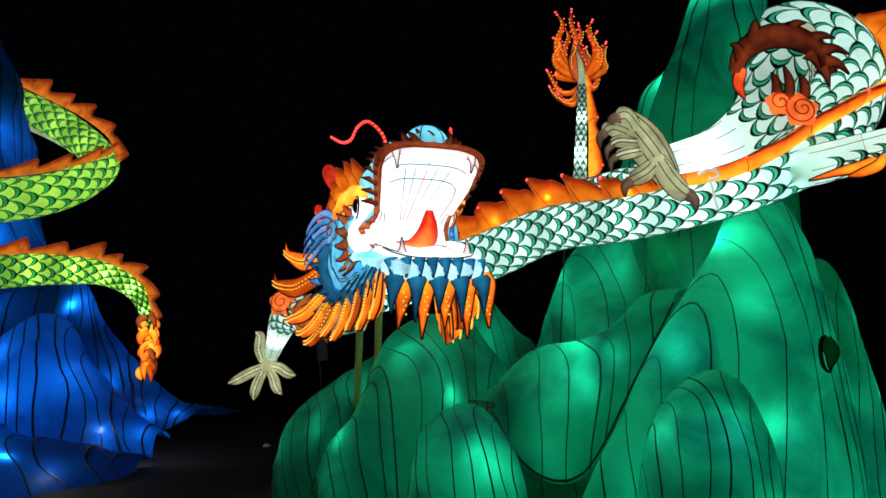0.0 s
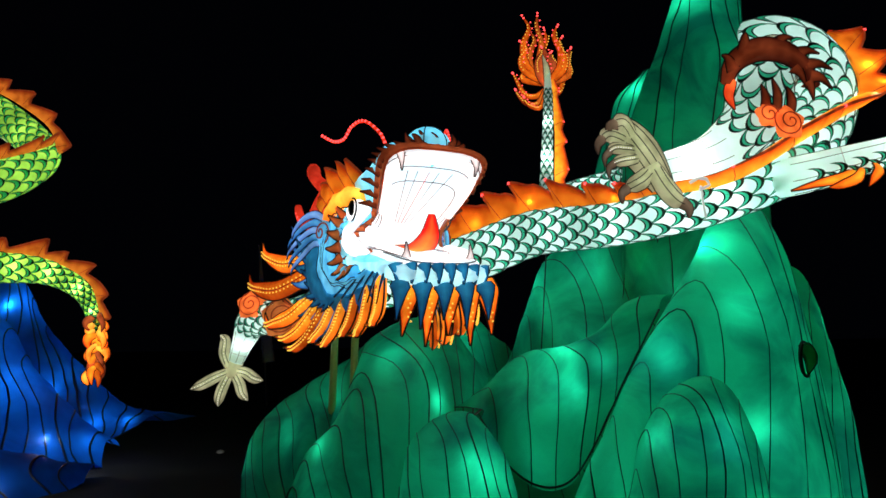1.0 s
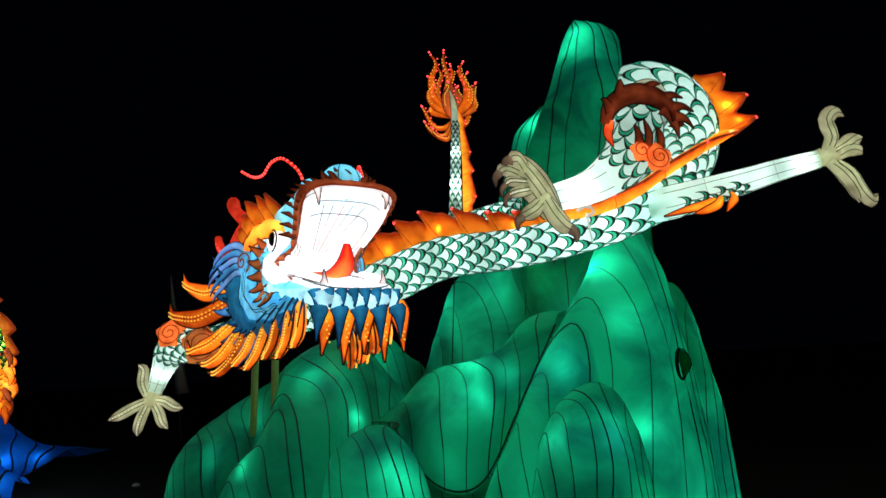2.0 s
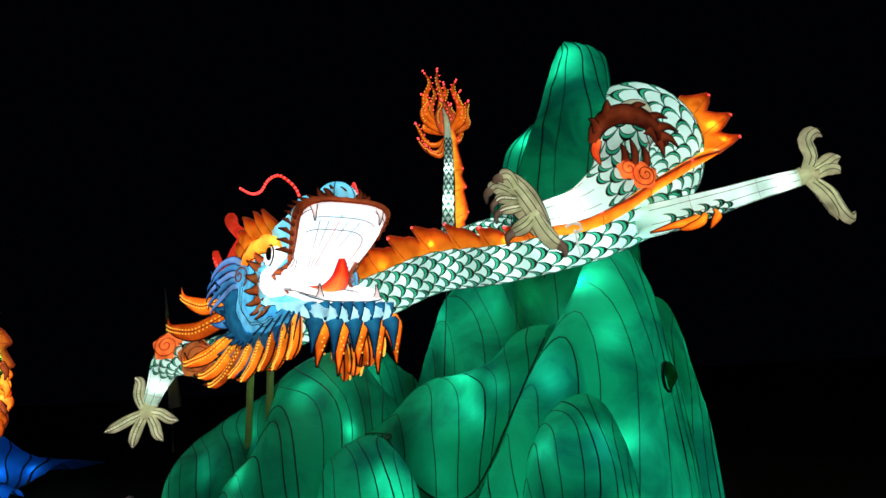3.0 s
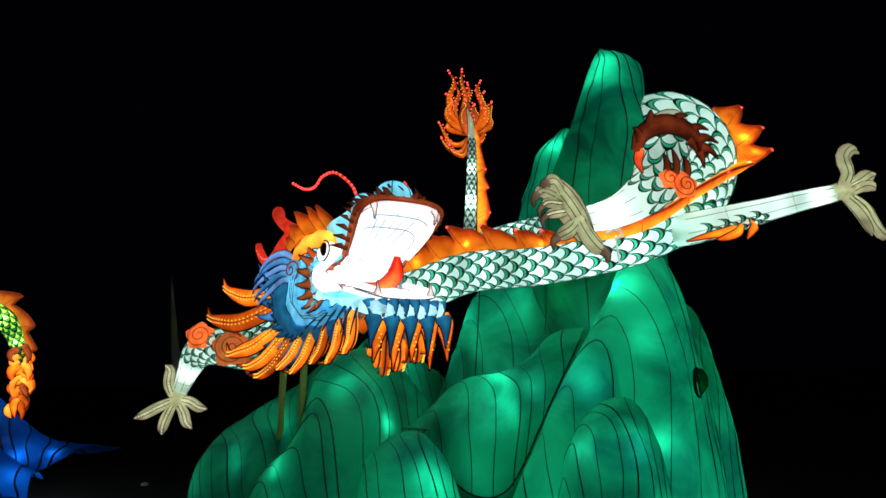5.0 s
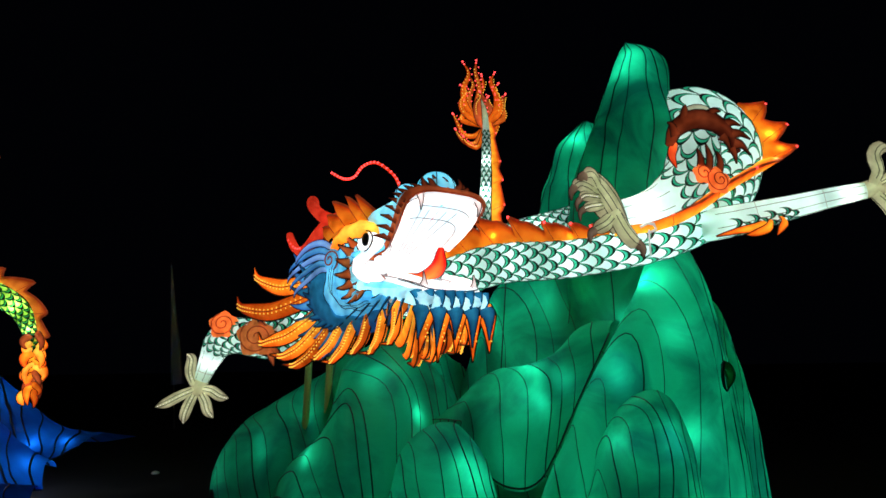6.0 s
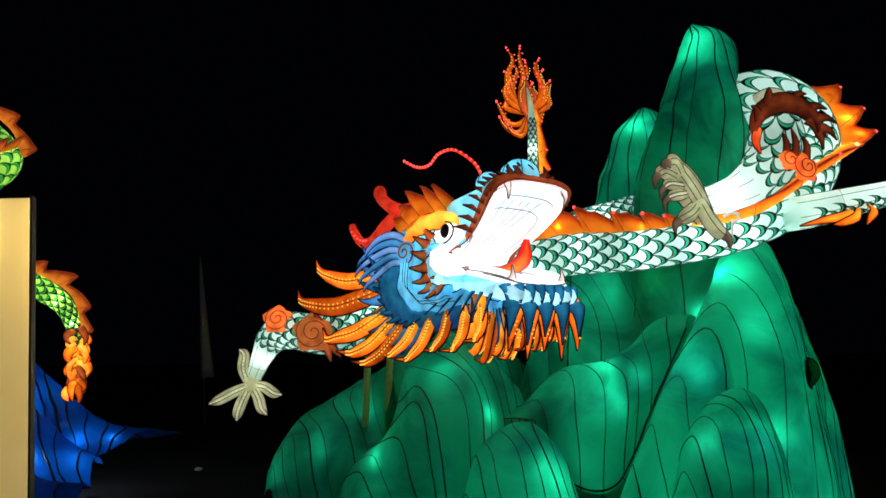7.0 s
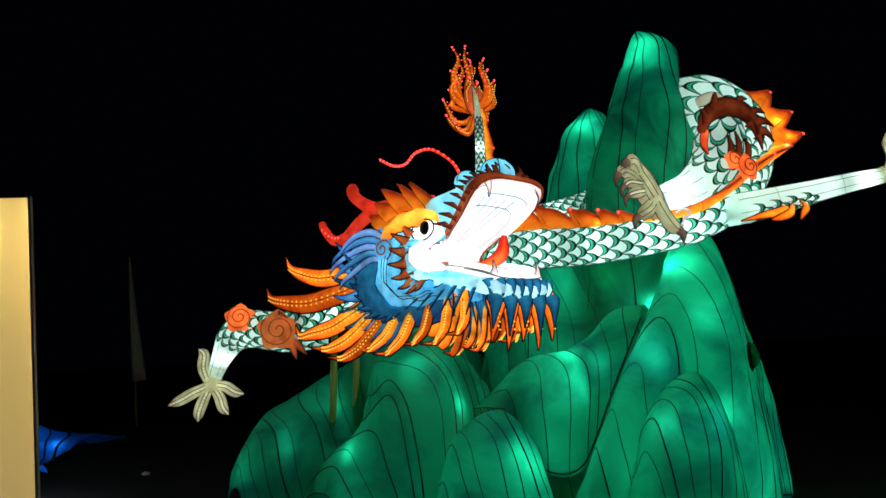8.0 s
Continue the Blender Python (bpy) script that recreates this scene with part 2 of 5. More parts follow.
class Drape(Lobe):
    """A silk ridge: a crest line, a foot line before it and one behind, with folds running down."""

    def __init__(self, crest, foot, depth=0.9, fold=0.08, folds=3, seed=0.0, drift=1.5, belly=0.0, rough=0.12):
        self.crest, self.foot = spline(crest, 60), spline(foot, 60)
        self.depth, self.fold, self.folds, self.seed, self.drift = depth, fold, folds, seed, drift
        self.belly, self.rough = belly, rough
        self.rows = [(0, 0, 0)] * 40

    def at(self, a, v):
        u = a / (2 * math.pi)
        u += math.sin(math.pi * min(max(u, 0), 1)) * (0.09 * math.sin(5.2 * v + self.seed) + 0.025 * math.sin(12 * v + 9 * u))
        u = min(max(u, 0), 0.99999) * 59
        k = int(u)
        c = Vector(self.crest[k]).lerp(Vector(self.crest[k + 1]), u - k)
        b = Vector(self.foot[k]).lerp(Vector(self.foot[k + 1]), u - k)
        phi = v * math.pi * 0.86
        h = 0.55 * (1 - math.cos(phi)) + 0.45 * phi / (math.pi / 2)
        back = (c - b) * Vector((1, 1, 0))
        way = back.normalized()
        if phi <= math.pi / 2:
            p = b + back * h
        else:
            p = Vector((c.x, c.y, 0)) + way * self.depth * (h - 1)
        p.z = b.z + (c.z - b.z) * math.sin(phi)
        w = math.sin(self.folds * u / 59 * 2 * math.pi + self.seed + self.drift * math.sin(v * 2.2))
        p += -way * self.fold * w * (0.35 + 0.65 * math.sin(min(phi, math.pi - phi)))
        p -= way * self.belly * math.sin(min(2 * phi, math.pi)) * math.sin(math.pi * u / 59)
        return p + wobble(p, self.rough, 0.9, self.seed) + wobble(p, 0.3 * self.rough, 3.0, self.seed + 5)


def petal_data(points, width, thick, rim=0.012, up=(0, 0, 1), seg=12, profile=None):
    """A lens-shaped tongue of cloth along a curve: two bulging faces, with a dark wire round the edge."""
    path = [Vector(p) for p in spline(points, seg + 1)]
    fr = frames(path, up)
    verts, faces, idx, dye_and_shade = [], [], [], []
    for i, ((t, s, u), p) in enumerate(zip(fr, path)):
        f = i / seg
        w = width * (profile(f) if profile else (math.sin(math.pi * min(1, 0.18 + 0.82 * f)) ** 0.7) * (1 - 0.25 * f))
        w = max(w, 0.004)
        d = thick * max(0.05, w / width)
        for k, (x, y) in enumerate(((-1, 0), (-0.5, 0.8), (0, 1), (0.5, 0.8), (1, 0), (0.5, -0.8), (0, -1), (-0.5, -0.8))):
            verts.append(p + s * x * w + u * y * d)
            # colour deepens to rim and tip, painting the falloff of an inner lamp
            dye_and_shade.append(0.75 * f * f + (0.1, 0.35, 0.75)[int(abs(x) * 2)])
    for i in range(seg):
        for k in range(8):
            l = (k + 1) % 8
            faces.append((i * 8 + k, i * 8 + l, (i + 1) * 8 + l, (i + 1) * 8 + k))
            idx.append(0)
    faces.append(tuple(range(7, -1, -1)))
    idx.append(0)
    faces.append(tuple(range(seg * 8, seg * 8 + 8)))
    idx.append(0)
    for side in (0, 4):
        base = len(verts)
        for i, (t, s, u) in enumerate(fr):
            c = verts[i * 8 + side]
            for x, y in ((1, 0), (0, 1), (-1, 0), (0, -1)):
                verts.append(c + s * x * rim + u * y * rim)
        for i in range(seg):
            for k in range(4):
                l = (k + 1) % 4
                faces.append((base + i * 4 + k, base + i * 4 + l, base + i * 4 + 4 + l, base + i * 4 + 4 + k))
                idx.append(1)
    dye_and_shade += [1.0] * (len(verts) - len(dye_and_shade))
    return verts, faces, idx, dye_and_shade


def petal(name, points, width, thick, mat, parent, up=(0, 0, 1), rim=0.008, wire=None, label="", profile=None, seg=12):
    v, f, i, dye_and_shade = petal_data(points, width, thick, rim=rim, up=up, profile=profile, seg=seg)
    o = world_of(parent)
    return part(name, mesh(name, [x - o for x in v], f, [mat, wire or BLACK], i, dye_and_shade=dye_and_shade), parent, label)


class Body:
    """A dragon's trunk: a tube on a curve, with a place for every length and angle."""

    def __init__(self, rows, count=90, up=(0, 0, 1)):
        rr = spline(rows, count)
        self.path = [Vector(r[:3]) for r in rr]
        self.rad = [float(r[3]) for r in rr]
        self.fr = frames(self.path, up)
        self.len = [0.0]
        for a, b in zip(self.path, self.path[1:]):
            self.len.append(self.len[-1] + (b - a).length)

    def at(self, s, a, lift=0.0):
        i = int(np.clip(np.searchsorted(self.len, s) - 1, 0, len(self.path) - 2))
        f = (s - self.len[i]) / max(1e-6, self.len[i + 1] - self.len[i])
        p = self.path[i].lerp(self.path[i + 1], f)
        r = self.rad[i] * (1 - f) + self.rad[i + 1] * f + lift
        side = self.fr[i][1].lerp(self.fr[i + 1][1], f).normalized()
        up = self.fr[i][2].lerp(self.fr[i + 1][2], f).normalized()
        return p + (side * math.cos(a) + up * math.sin(a)) * r

    def radius(self, s):
        return float(np.interp(s, self.len, self.rad))

    def skin(self, parent, mat, sides=20, name="skin"):
        v, f = tube_data(self.path, self.rad, sides, tuple(self.fr[0][2]))
        return part(name, mesh(name, [x - world_of(parent) for x in v], f, mat), parent)

    def scales(self, parent, s0, s1, around, mats, step=0.75, near=10**9, lean=0.0, thick=0.3, gap=None):
        """Scallops row by row, each a green crescent with a dark wire; past `near` they are joined."""
        s, row, made, org = s0, 0, 0, world_of(parent)
        rest_v, rest_f, rest_i = [], [], []
        while s < s1:
            r = self.radius(s)
            w = 2 * math.pi / around
            length = w * r * step
            for k in range(around):
                a0 = (k + 0.5 * (row % 2)) * w
                if gap and gap(s, a0):
                    continue
                v, f, ix = [], [], []
                n = 8
                for j in range(n + 1):
                    q = -1 + 2 * j / n
                    bow = math.sqrt(max(0, 1 - q * q * 0.96))
                    a = a0 + q * w * 0.5
                    outer = s + length * (bow * 1.25 - 0.25)
                    mid = outer - 0.026
                    inner = outer - 0.026 - length * thick * (0.35 + 0.65 * bow)
                    v += [self.at(outer, a, 0.007), self.at(mid, a, 0.013), self.at(mid - 0.006, a, 0.006), self.at(inner, a, 0.006), self.at(inner - 0.016, a, 0.006)]
                for j in range(n):
                    b = j * 5
                    f += [(b, b + 5, b + 6, b + 1), (b + 1, b + 6, b + 7, b + 2), (b + 2, b + 7, b + 8, b + 3), (b + 3, b + 8, b + 9, b + 4)]
                    ix += [1, 1, 0, 1]
                v = [x - org for x in v]
                if made < near:
                    part("scale", mesh("scale", v, f, mats, ix), parent)
                else:
                    b = len(rest_v)
                    rest_v += v
                    rest_f += [tuple(b + c for c in q) for q in f]
                    rest_i += ix
                made += 1
            s += length
            row += 1
        if rest_v:
            tagged(part("scale_field", mesh("scale_field", rest_v, rest_f, mats, rest_i), parent), kind="stuff")


def fin(name, base, out, heights, parent, mat, teeth=10, thick=0.03, low=0.5, leds=None, lean=0.35, wavy=False):
    """A jagged crest on a curve. base: points; out: the way it stands at each; heights: how tall."""
    n = teeth * 12
    bp, od, hs = spline(base, n + 1), spline(out, n + 1), spline([(h,) for h in heights], n + 1)
    verts, faces, idx = [], [], []
    tips, roots = [], []
    rnd = random.Random(teeth * 7 + int(abs(base[0][0]) * 100))
    marks = [0.0]
    for k in range(teeth):
        marks.append(marks[-1] + rnd.uniform(0.65, 1.4))
    marks = [m / marks[-1] for m in marks]
    tall = [rnd.uniform(0.72, 1.15) for k in range(teeth)]
    for i in range(n + 1):
        u = min(i / n, 0.9999)
        k = max(j for j in range(teeth) if marks[j] <= u)
        f = (u - marks[k]) / (marks[k + 1] - marks[k])
        b, d, h = Vector(bp[i]), Vector(od[i]).normalized(), float(hs[i][0])
        t = (Vector(bp[min(i + 1, n)]) - Vector(bp[max(i - 1, 0)])).normalized()
        if wavy:
            rise = math.sin(math.pi * f**0.6) ** 0.7 + 0.13 * math.sin(f * 13 + k)
        else:
            rise = (1 - f) ** 1.25 if f > 0.2 else math.sin(f / 0.2 * math.pi / 2) * 0.75
        tooth = low + (1 - low) * rise * tall[k]
        side = t.cross(d).normalized()
        top = b + d * h * tooth - t * h * lean * tooth * tooth
        if (not wavy and f <= 0.2 < f + 1 / (n * (marks[k + 1] - marks[k]))) or (wavy and f <= 0.3 < f + 1 / (n * (marks[k + 1] - marks[k]))):
            tips.append(top)
            roots.append((b, side))
        m = b.lerp(top, 0.5)
        verts += [b + side * thick, m + side * thick * 1.2, top + side * 0.008, top - side * 0.008, m - side * thick * 1.2, b - side * thick]
    for i in range(n):
        for k in range(5):
            a = i * 6 + k
            faces.append((a, a + 1, a + 7, a + 6))
            idx.append(1 if k == 2 else 0)
    o = world_of(parent)
    # colour deepens from base to tip, painting in lamp glow near the base
    ob = part(name, mesh(name, [v - o for v in verts], faces, [mat, RUST], idx, dye_and_shade=[(0.0, 0.3, 1.1, 1.1, 0.3, 0.0)[k % 6] for k in range(len(verts))]), parent)
    # the edge wire
    path = [(verts[i * 6 + 2] + verts[i * 6 + 3]) / 2 - o for i in range(n + 1)]
    v, f = tube_data(path, [0.016] * len(path), 6)
    part("edge_wire", mesh("edge_wire", v, f, RUST), ob)
    for top, (b, side) in zip(tips, roots):
        for s in (-1, 1):
            tube("vein", [b + side * s * (thick + 0.004), b.lerp(top, 0.5) + side * s * (thick * 1.2 + 0.004), b.lerp(top, 0.96) + side * s * 0.012], 0.0045, RUST, ob, 4)
    if leds:
        beads("led", tips, leds, ob, 0.024)
        beads("led", [p + o for p in path[2::3]], leds, ob, 0.012)
    return ob


def bead_mesh(name, mat, r):
    bm = bmesh.new()
    bmesh.ops.create_icosphere(bm, subdivisions=1, radius=r)
    me = bpy.data.meshes.new(name)
    bm.to_mesh(me)
    bm.free()
    me.materials.append(mat)
    return me


def world_of(ob):
    p = Vector(ob.location)
    while ob.parent:
        ob = ob.parent
        p = p + Vector(ob.location)
    return p


def beads(name, places, mat, parent, r=0.015):
    me = bead_mesh(name, mat, r)
    o = world_of(parent)
    for p in places:
        ob = part(name, me, parent)
        ob.location = Vector(p) - o


# ---- ground ----
def ground():
    n = 40
    verts, faces = [], []
    xs = [math.copysign(abs(u) ** 3, u) * 600 for u in np.linspace(-1, 1, n + 1)]
    for y in xs:
        for x in xs:
            verts.append((x, y + 6, -0.33 + 0.03 * noise.noise(Vector((x, y, 0)) * 0.3)))
    for i in range(n):
        for j in range(n):
            b = i * (n + 1) + j
            faces.append((b, b + 1, b + n + 2, b + n + 1))
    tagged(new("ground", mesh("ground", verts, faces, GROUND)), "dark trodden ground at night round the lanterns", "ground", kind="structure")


ground()

# ---- the green mountain ----
mountain = thing("lantern_mountain", (2.0, 8.4, 0.0), "green silk lantern mountain with dark seams, lit from inside", "lantern")
# name, rows (z, x, y, half width, half depth), panels, seed
PEAKS = [
    ("peak", [(-0.3, 3.5, 8.75, 1.1, 0.7), (2.5, 3.5, 8.6, 0.95, 0.6), (4.0, 3.44, 8.25, 0.9, 0.58), (4.66, 3.48, 8.15, 0.79, 0.53), (5.1, 3.53, 8.12, 0.68, 0.46), (5.6, 3.58, 8.1, 0.53, 0.36), (6.04, 3.64, 8.05, 0.39, 0.26), (6.22, 3.58, 8.05, 0.25, 0.16), (6.33, 3.42, 8.05, 0.02, 0.02)], 14, 1.0),
    ("peak", [(0.0, 3.4, 9.7, 1.3, 0.9), (2.5, 3.4, 9.7, 1.1, 0.75), (4.13, 3.48, 9.6, 0.9, 0.6), (4.66, 3.48, 9.6, 0.69, 0.48), (5.13, 3.48, 9.6, 0.5, 0.36), (5.4, 3.5, 9.6, 0.33, 0.25), (5.6, 3.53, 9.6, 0.16, 0.12), (5.68, 3.53, 9.6, 0.02, 0.02)], 14, 2.0),
]
for name, rows, panels, seed in PEAKS:
    Lobe(rows, 0, 0.05, 5, 0.05, seed).build(name, mountain, GREEN, DARKGREEN, panels, radius=0.0065)
Z0 = -0.35
# name, crest line, foot line, depth behind, fold, folds, seed, drift, belly, panels
RIDGES = [
    # the back ridge under the dragon's neck, and the far knoll
    ("hill", [(1.15, 9.4, 1.25), (1.27, 9.4, 1.65), (1.4, 9.4, 2.01), (1.58, 9.4, 2.44), (1.8, 9.3, 2.85), (2.12, 9.2, 3.1), (2.5, 8.9, 3.15), (2.95, 8.35, 3.2), (3.45, 7.85, 3.1)],
     [(1.05, 9.1, 0.3), (1.15, 9.0, 0.3), (1.3, 8.95, 0.3), (1.5, 8.9, 0.3), (1.75, 8.8, 0.3), (2.05, 8.7, 0.3), (2.35, 8.4, 0.3), (2.75, 7.95, 0.3), (3.2, 7.6, 0.3)], 0.6, 0.1, 3.2, 0.6, 1.6, 0.05, 8),
    ("hill", [(-0.06, 9.6, 1.95), (0.2, 9.7, 2.18), (0.46, 9.7, 2.29), (0.64, 9.7, 2.25), (0.87, 9.7, 2.0), (1.07, 9.65, 1.78), (1.25, 9.6, 1.63), (1.34, 9.5, 1.3)],
     [(-0.1, 9.2, Z0), (0.15, 9.1, Z0), (0.4, 9.05, Z0), (0.65, 9.05, Z0), (0.9, 9.05, Z0), (1.1, 9.05, Z0), (1.25, 9.05, Z0), (1.35, 9.1, Z0)], 0.6, 0.04, 2.0, 8.0, 1.0, 0.05, 7),
    # the side ridge
    ("hill", [(4.02, 7.9, 2.33), (4.31, 8.0, 2.52), (4.48, 8.0, 2.48), (4.63, 8.0, 2.23), (4.72, 7.95, 1.92), (4.74, 7.8, 1.37), (4.79, 7.7, 0.86), (4.78, 7.6, 0.42), (4.69, 7.5, Z0)],
     [(3.75, 7.0, Z0), (3.9, 7.0, Z0), (4.05, 7.0, Z0), (4.2, 7.0, Z0), (4.3, 7.02, Z0), (4.4, 7.06, Z0), (4.5, 7.12, Z0), (4.58, 7.2, Z0), (4.64, 7.3, Z0)], 0.9, 0.04, 2.0, 4.0, 0.8, 0.06, 7),
    # the far shoulder
    ("hill", [(-2.22, 9.3, 0.1), (-2.17, 9.6, 0.54), (-1.93, 9.8, 0.87), (-1.59, 9.8, 1.12), (-1.2, 9.6, 1.36), (-0.85, 9.4, 1.57), (-0.58, 9.2, 1.8), (-0.3, 9.1, 1.94)],
     [(-2.18, 9.1, Z0), (-2.05, 8.95, Z0), (-1.85, 8.85, Z0), (-1.55, 8.75, Z0), (-1.25, 8.65, Z0), (-0.95, 8.5, Z0), (-0.65, 8.4, Z0), (-0.35, 8.3, Z0)], 0.7, 0.12, 3.4, 2.4, 1.4, 0.04, 11),
    # the broad fore hill under the head
    ("hill", [(-1.43, 7.9, 0.2), (-1.24, 7.85, 0.6), (-0.99, 7.85, 0.92), (-0.77, 7.9, 1.4), (-0.63, 8.1, 1.68), (-0.35, 8.4, 1.92), (0.03, 8.6, 2.02), (0.37, 8.7, 1.9), (0.61, 8.6, 1.52), (0.78, 8.5, 1.27)],
     [(-1.35, 7.55, Z0), (-1.12, 7.35, Z0), (-0.9, 7.22, Z0), (-0.68, 7.15, Z0), (-0.48, 7.12, Z0), (-0.27, 7.15, 0.1), (-0.05, 7.25, 0.35), (0.15, 7.38, 0.58), (0.36, 7.5, 0.8), (0.58, 7.62, 0.98)], 0.9, 0.1, 3.3, 1.4, 1.3, 0.08, 12),
    # the hollow between the folds
    ("hollow", [(-0.1, 7.75, 0.85), (0.3, 7.75, 1.0), (0.7, 7.75, 1.05), (1.2, 7.7, 0.95), (1.7, 7.6, 0.85), (2.1, 7.5, 0.9)],
     [(-0.1, 7.2, Z0), (0.3, 7.25, Z0), (0.75, 7.3, Z0), (1.2, 7.3, Z0), (1.7, 7.2, Z0), (2.1, 7.0, Z0)], 0.3, 0.03, 1.5, 2.0, 0.6, 0.0, 8),
    # the folded middle
    ("fold", [(0.47, 7.35, 1.02), (0.61, 7.4, 1.21), (0.82, 7.5, 1.45), (1.06, 7.55, 1.59), (1.31, 7.5, 1.62), (1.54, 7.45, 1.66), (1.76, 7.45, 1.75), (1.97, 7.45, 1.92), (2.2, 7.5, 2.07), (2.4, 7.45, 2.16), (2.6, 7.35, 2.17)],
     [(0.51, 7.3, 0.93), (0.63, 7.25, 0.71), (0.76, 7.15, 0.48), (0.94, 7.08, 0.32), (1.14, 7.05, 0.26), (1.34, 7.05, 0.32), (1.52, 7.1, 0.51), (1.67, 7.1, 0.77), (1.87, 7.12, 1.1), (2.13, 7.14, 1.5), (2.42, 7.17, 1.99)], 0.8, 0.1, 2.2, 0.6, 1.6, 0.1, 8),
    # the main hill under the coil
    ("hill", [(1.12, 7.0, Z0), (1.47, 7.05, 0.43), (1.7, 7.05, 0.81), (1.95, 7.08, 1.23), (2.21, 7.1, 1.66), (2.54, 7.15, 2.12), (2.83, 7.2, 2.56), (3.02, 7.25, 2.89), (3.32, 7.3, 3.1), (3.61, 7.3, 3.11), (3.84, 7.35, 2.92), (3.99, 7.4, 2.51), (4.04, 7.4, 1.99), (4.1, 7.35, 1.28)],
     [(1.12, 6.85, Z0), (1.3, 6.8, Z0), (1.52, 6.76, Z0), (1.75, 6.73, Z0), (2.0, 6.7, Z0), (2.25, 6.66, Z0), (2.55, 6.62, Z0), (2.82, 6.6, Z0), (3.1, 6.58, Z0), (3.36, 6.58, Z0), (3.62, 6.62, Z0), (3.88, 6.72, Z0), (4.05, 6.85, Z0), (4.15, 7.0, Z0)], 0.9, 0.07, 3.0, 0.9, 1.0, 0.05, 11),
    # the two humps at the foot
    ("hump", [(1.64, 6.55, Z0), (1.82, 6.5, 0.64), (1.98, 6.45, 1.01), (2.17, 6.4, 1.25), (2.43, 6.38, 1.35), (2.68, 6.4, 1.22), (2.88, 6.45, 0.89), (3.04, 6.5, 0.51), (3.12, 6.55, Z0)],
     [(1.64, 6.3, Z0), (1.68, 6.1, Z0), (1.78, 6.0, Z0), (1.96, 5.93, Z0), (2.18, 5.9, Z0), (2.42, 5.93, Z0), (2.64, 6.0, Z0), (2.85, 6.12, Z0), (3.05, 6.3, Z0)], 0.5, 0.02, 2.5, 1.0, 0.8, 0.08, 10),
    ("hump", [(-0.45, 7.0, Z0), (-0.28, 6.95, 0.6), (-0.1, 6.9, 0.88), (0.12, 6.87, 1.02), (0.33, 6.85, 1.02), (0.47, 6.85, 0.89), (0.61, 6.85, 0.68), (0.75, 6.9, 0.42), (0.9, 6.95, Z0)],
     [(-0.42, 6.7, Z0), (-0.34, 6.5, Z0), (-0.2, 6.4, Z0), (0.0, 6.34, Z0), (0.22, 6.32, Z0), (0.42, 6.34, Z0), (0.6, 6.42, Z0), (0.75, 6.55, Z0), (0.88, 6.7, Z0)], 0.5, 0.02, 2.5, 2.0, 0.8, 0.08, 10),
]
for name, crest, foot, depth, fold, folds, seed, drift, belly, panels in RIDGES:
    Drape(crest, foot, depth, fold, folds, seed, drift, belly, 0.05).build(name, mountain, GREEN, DARKGREEN, panels, levels=34, radius=0.0056)
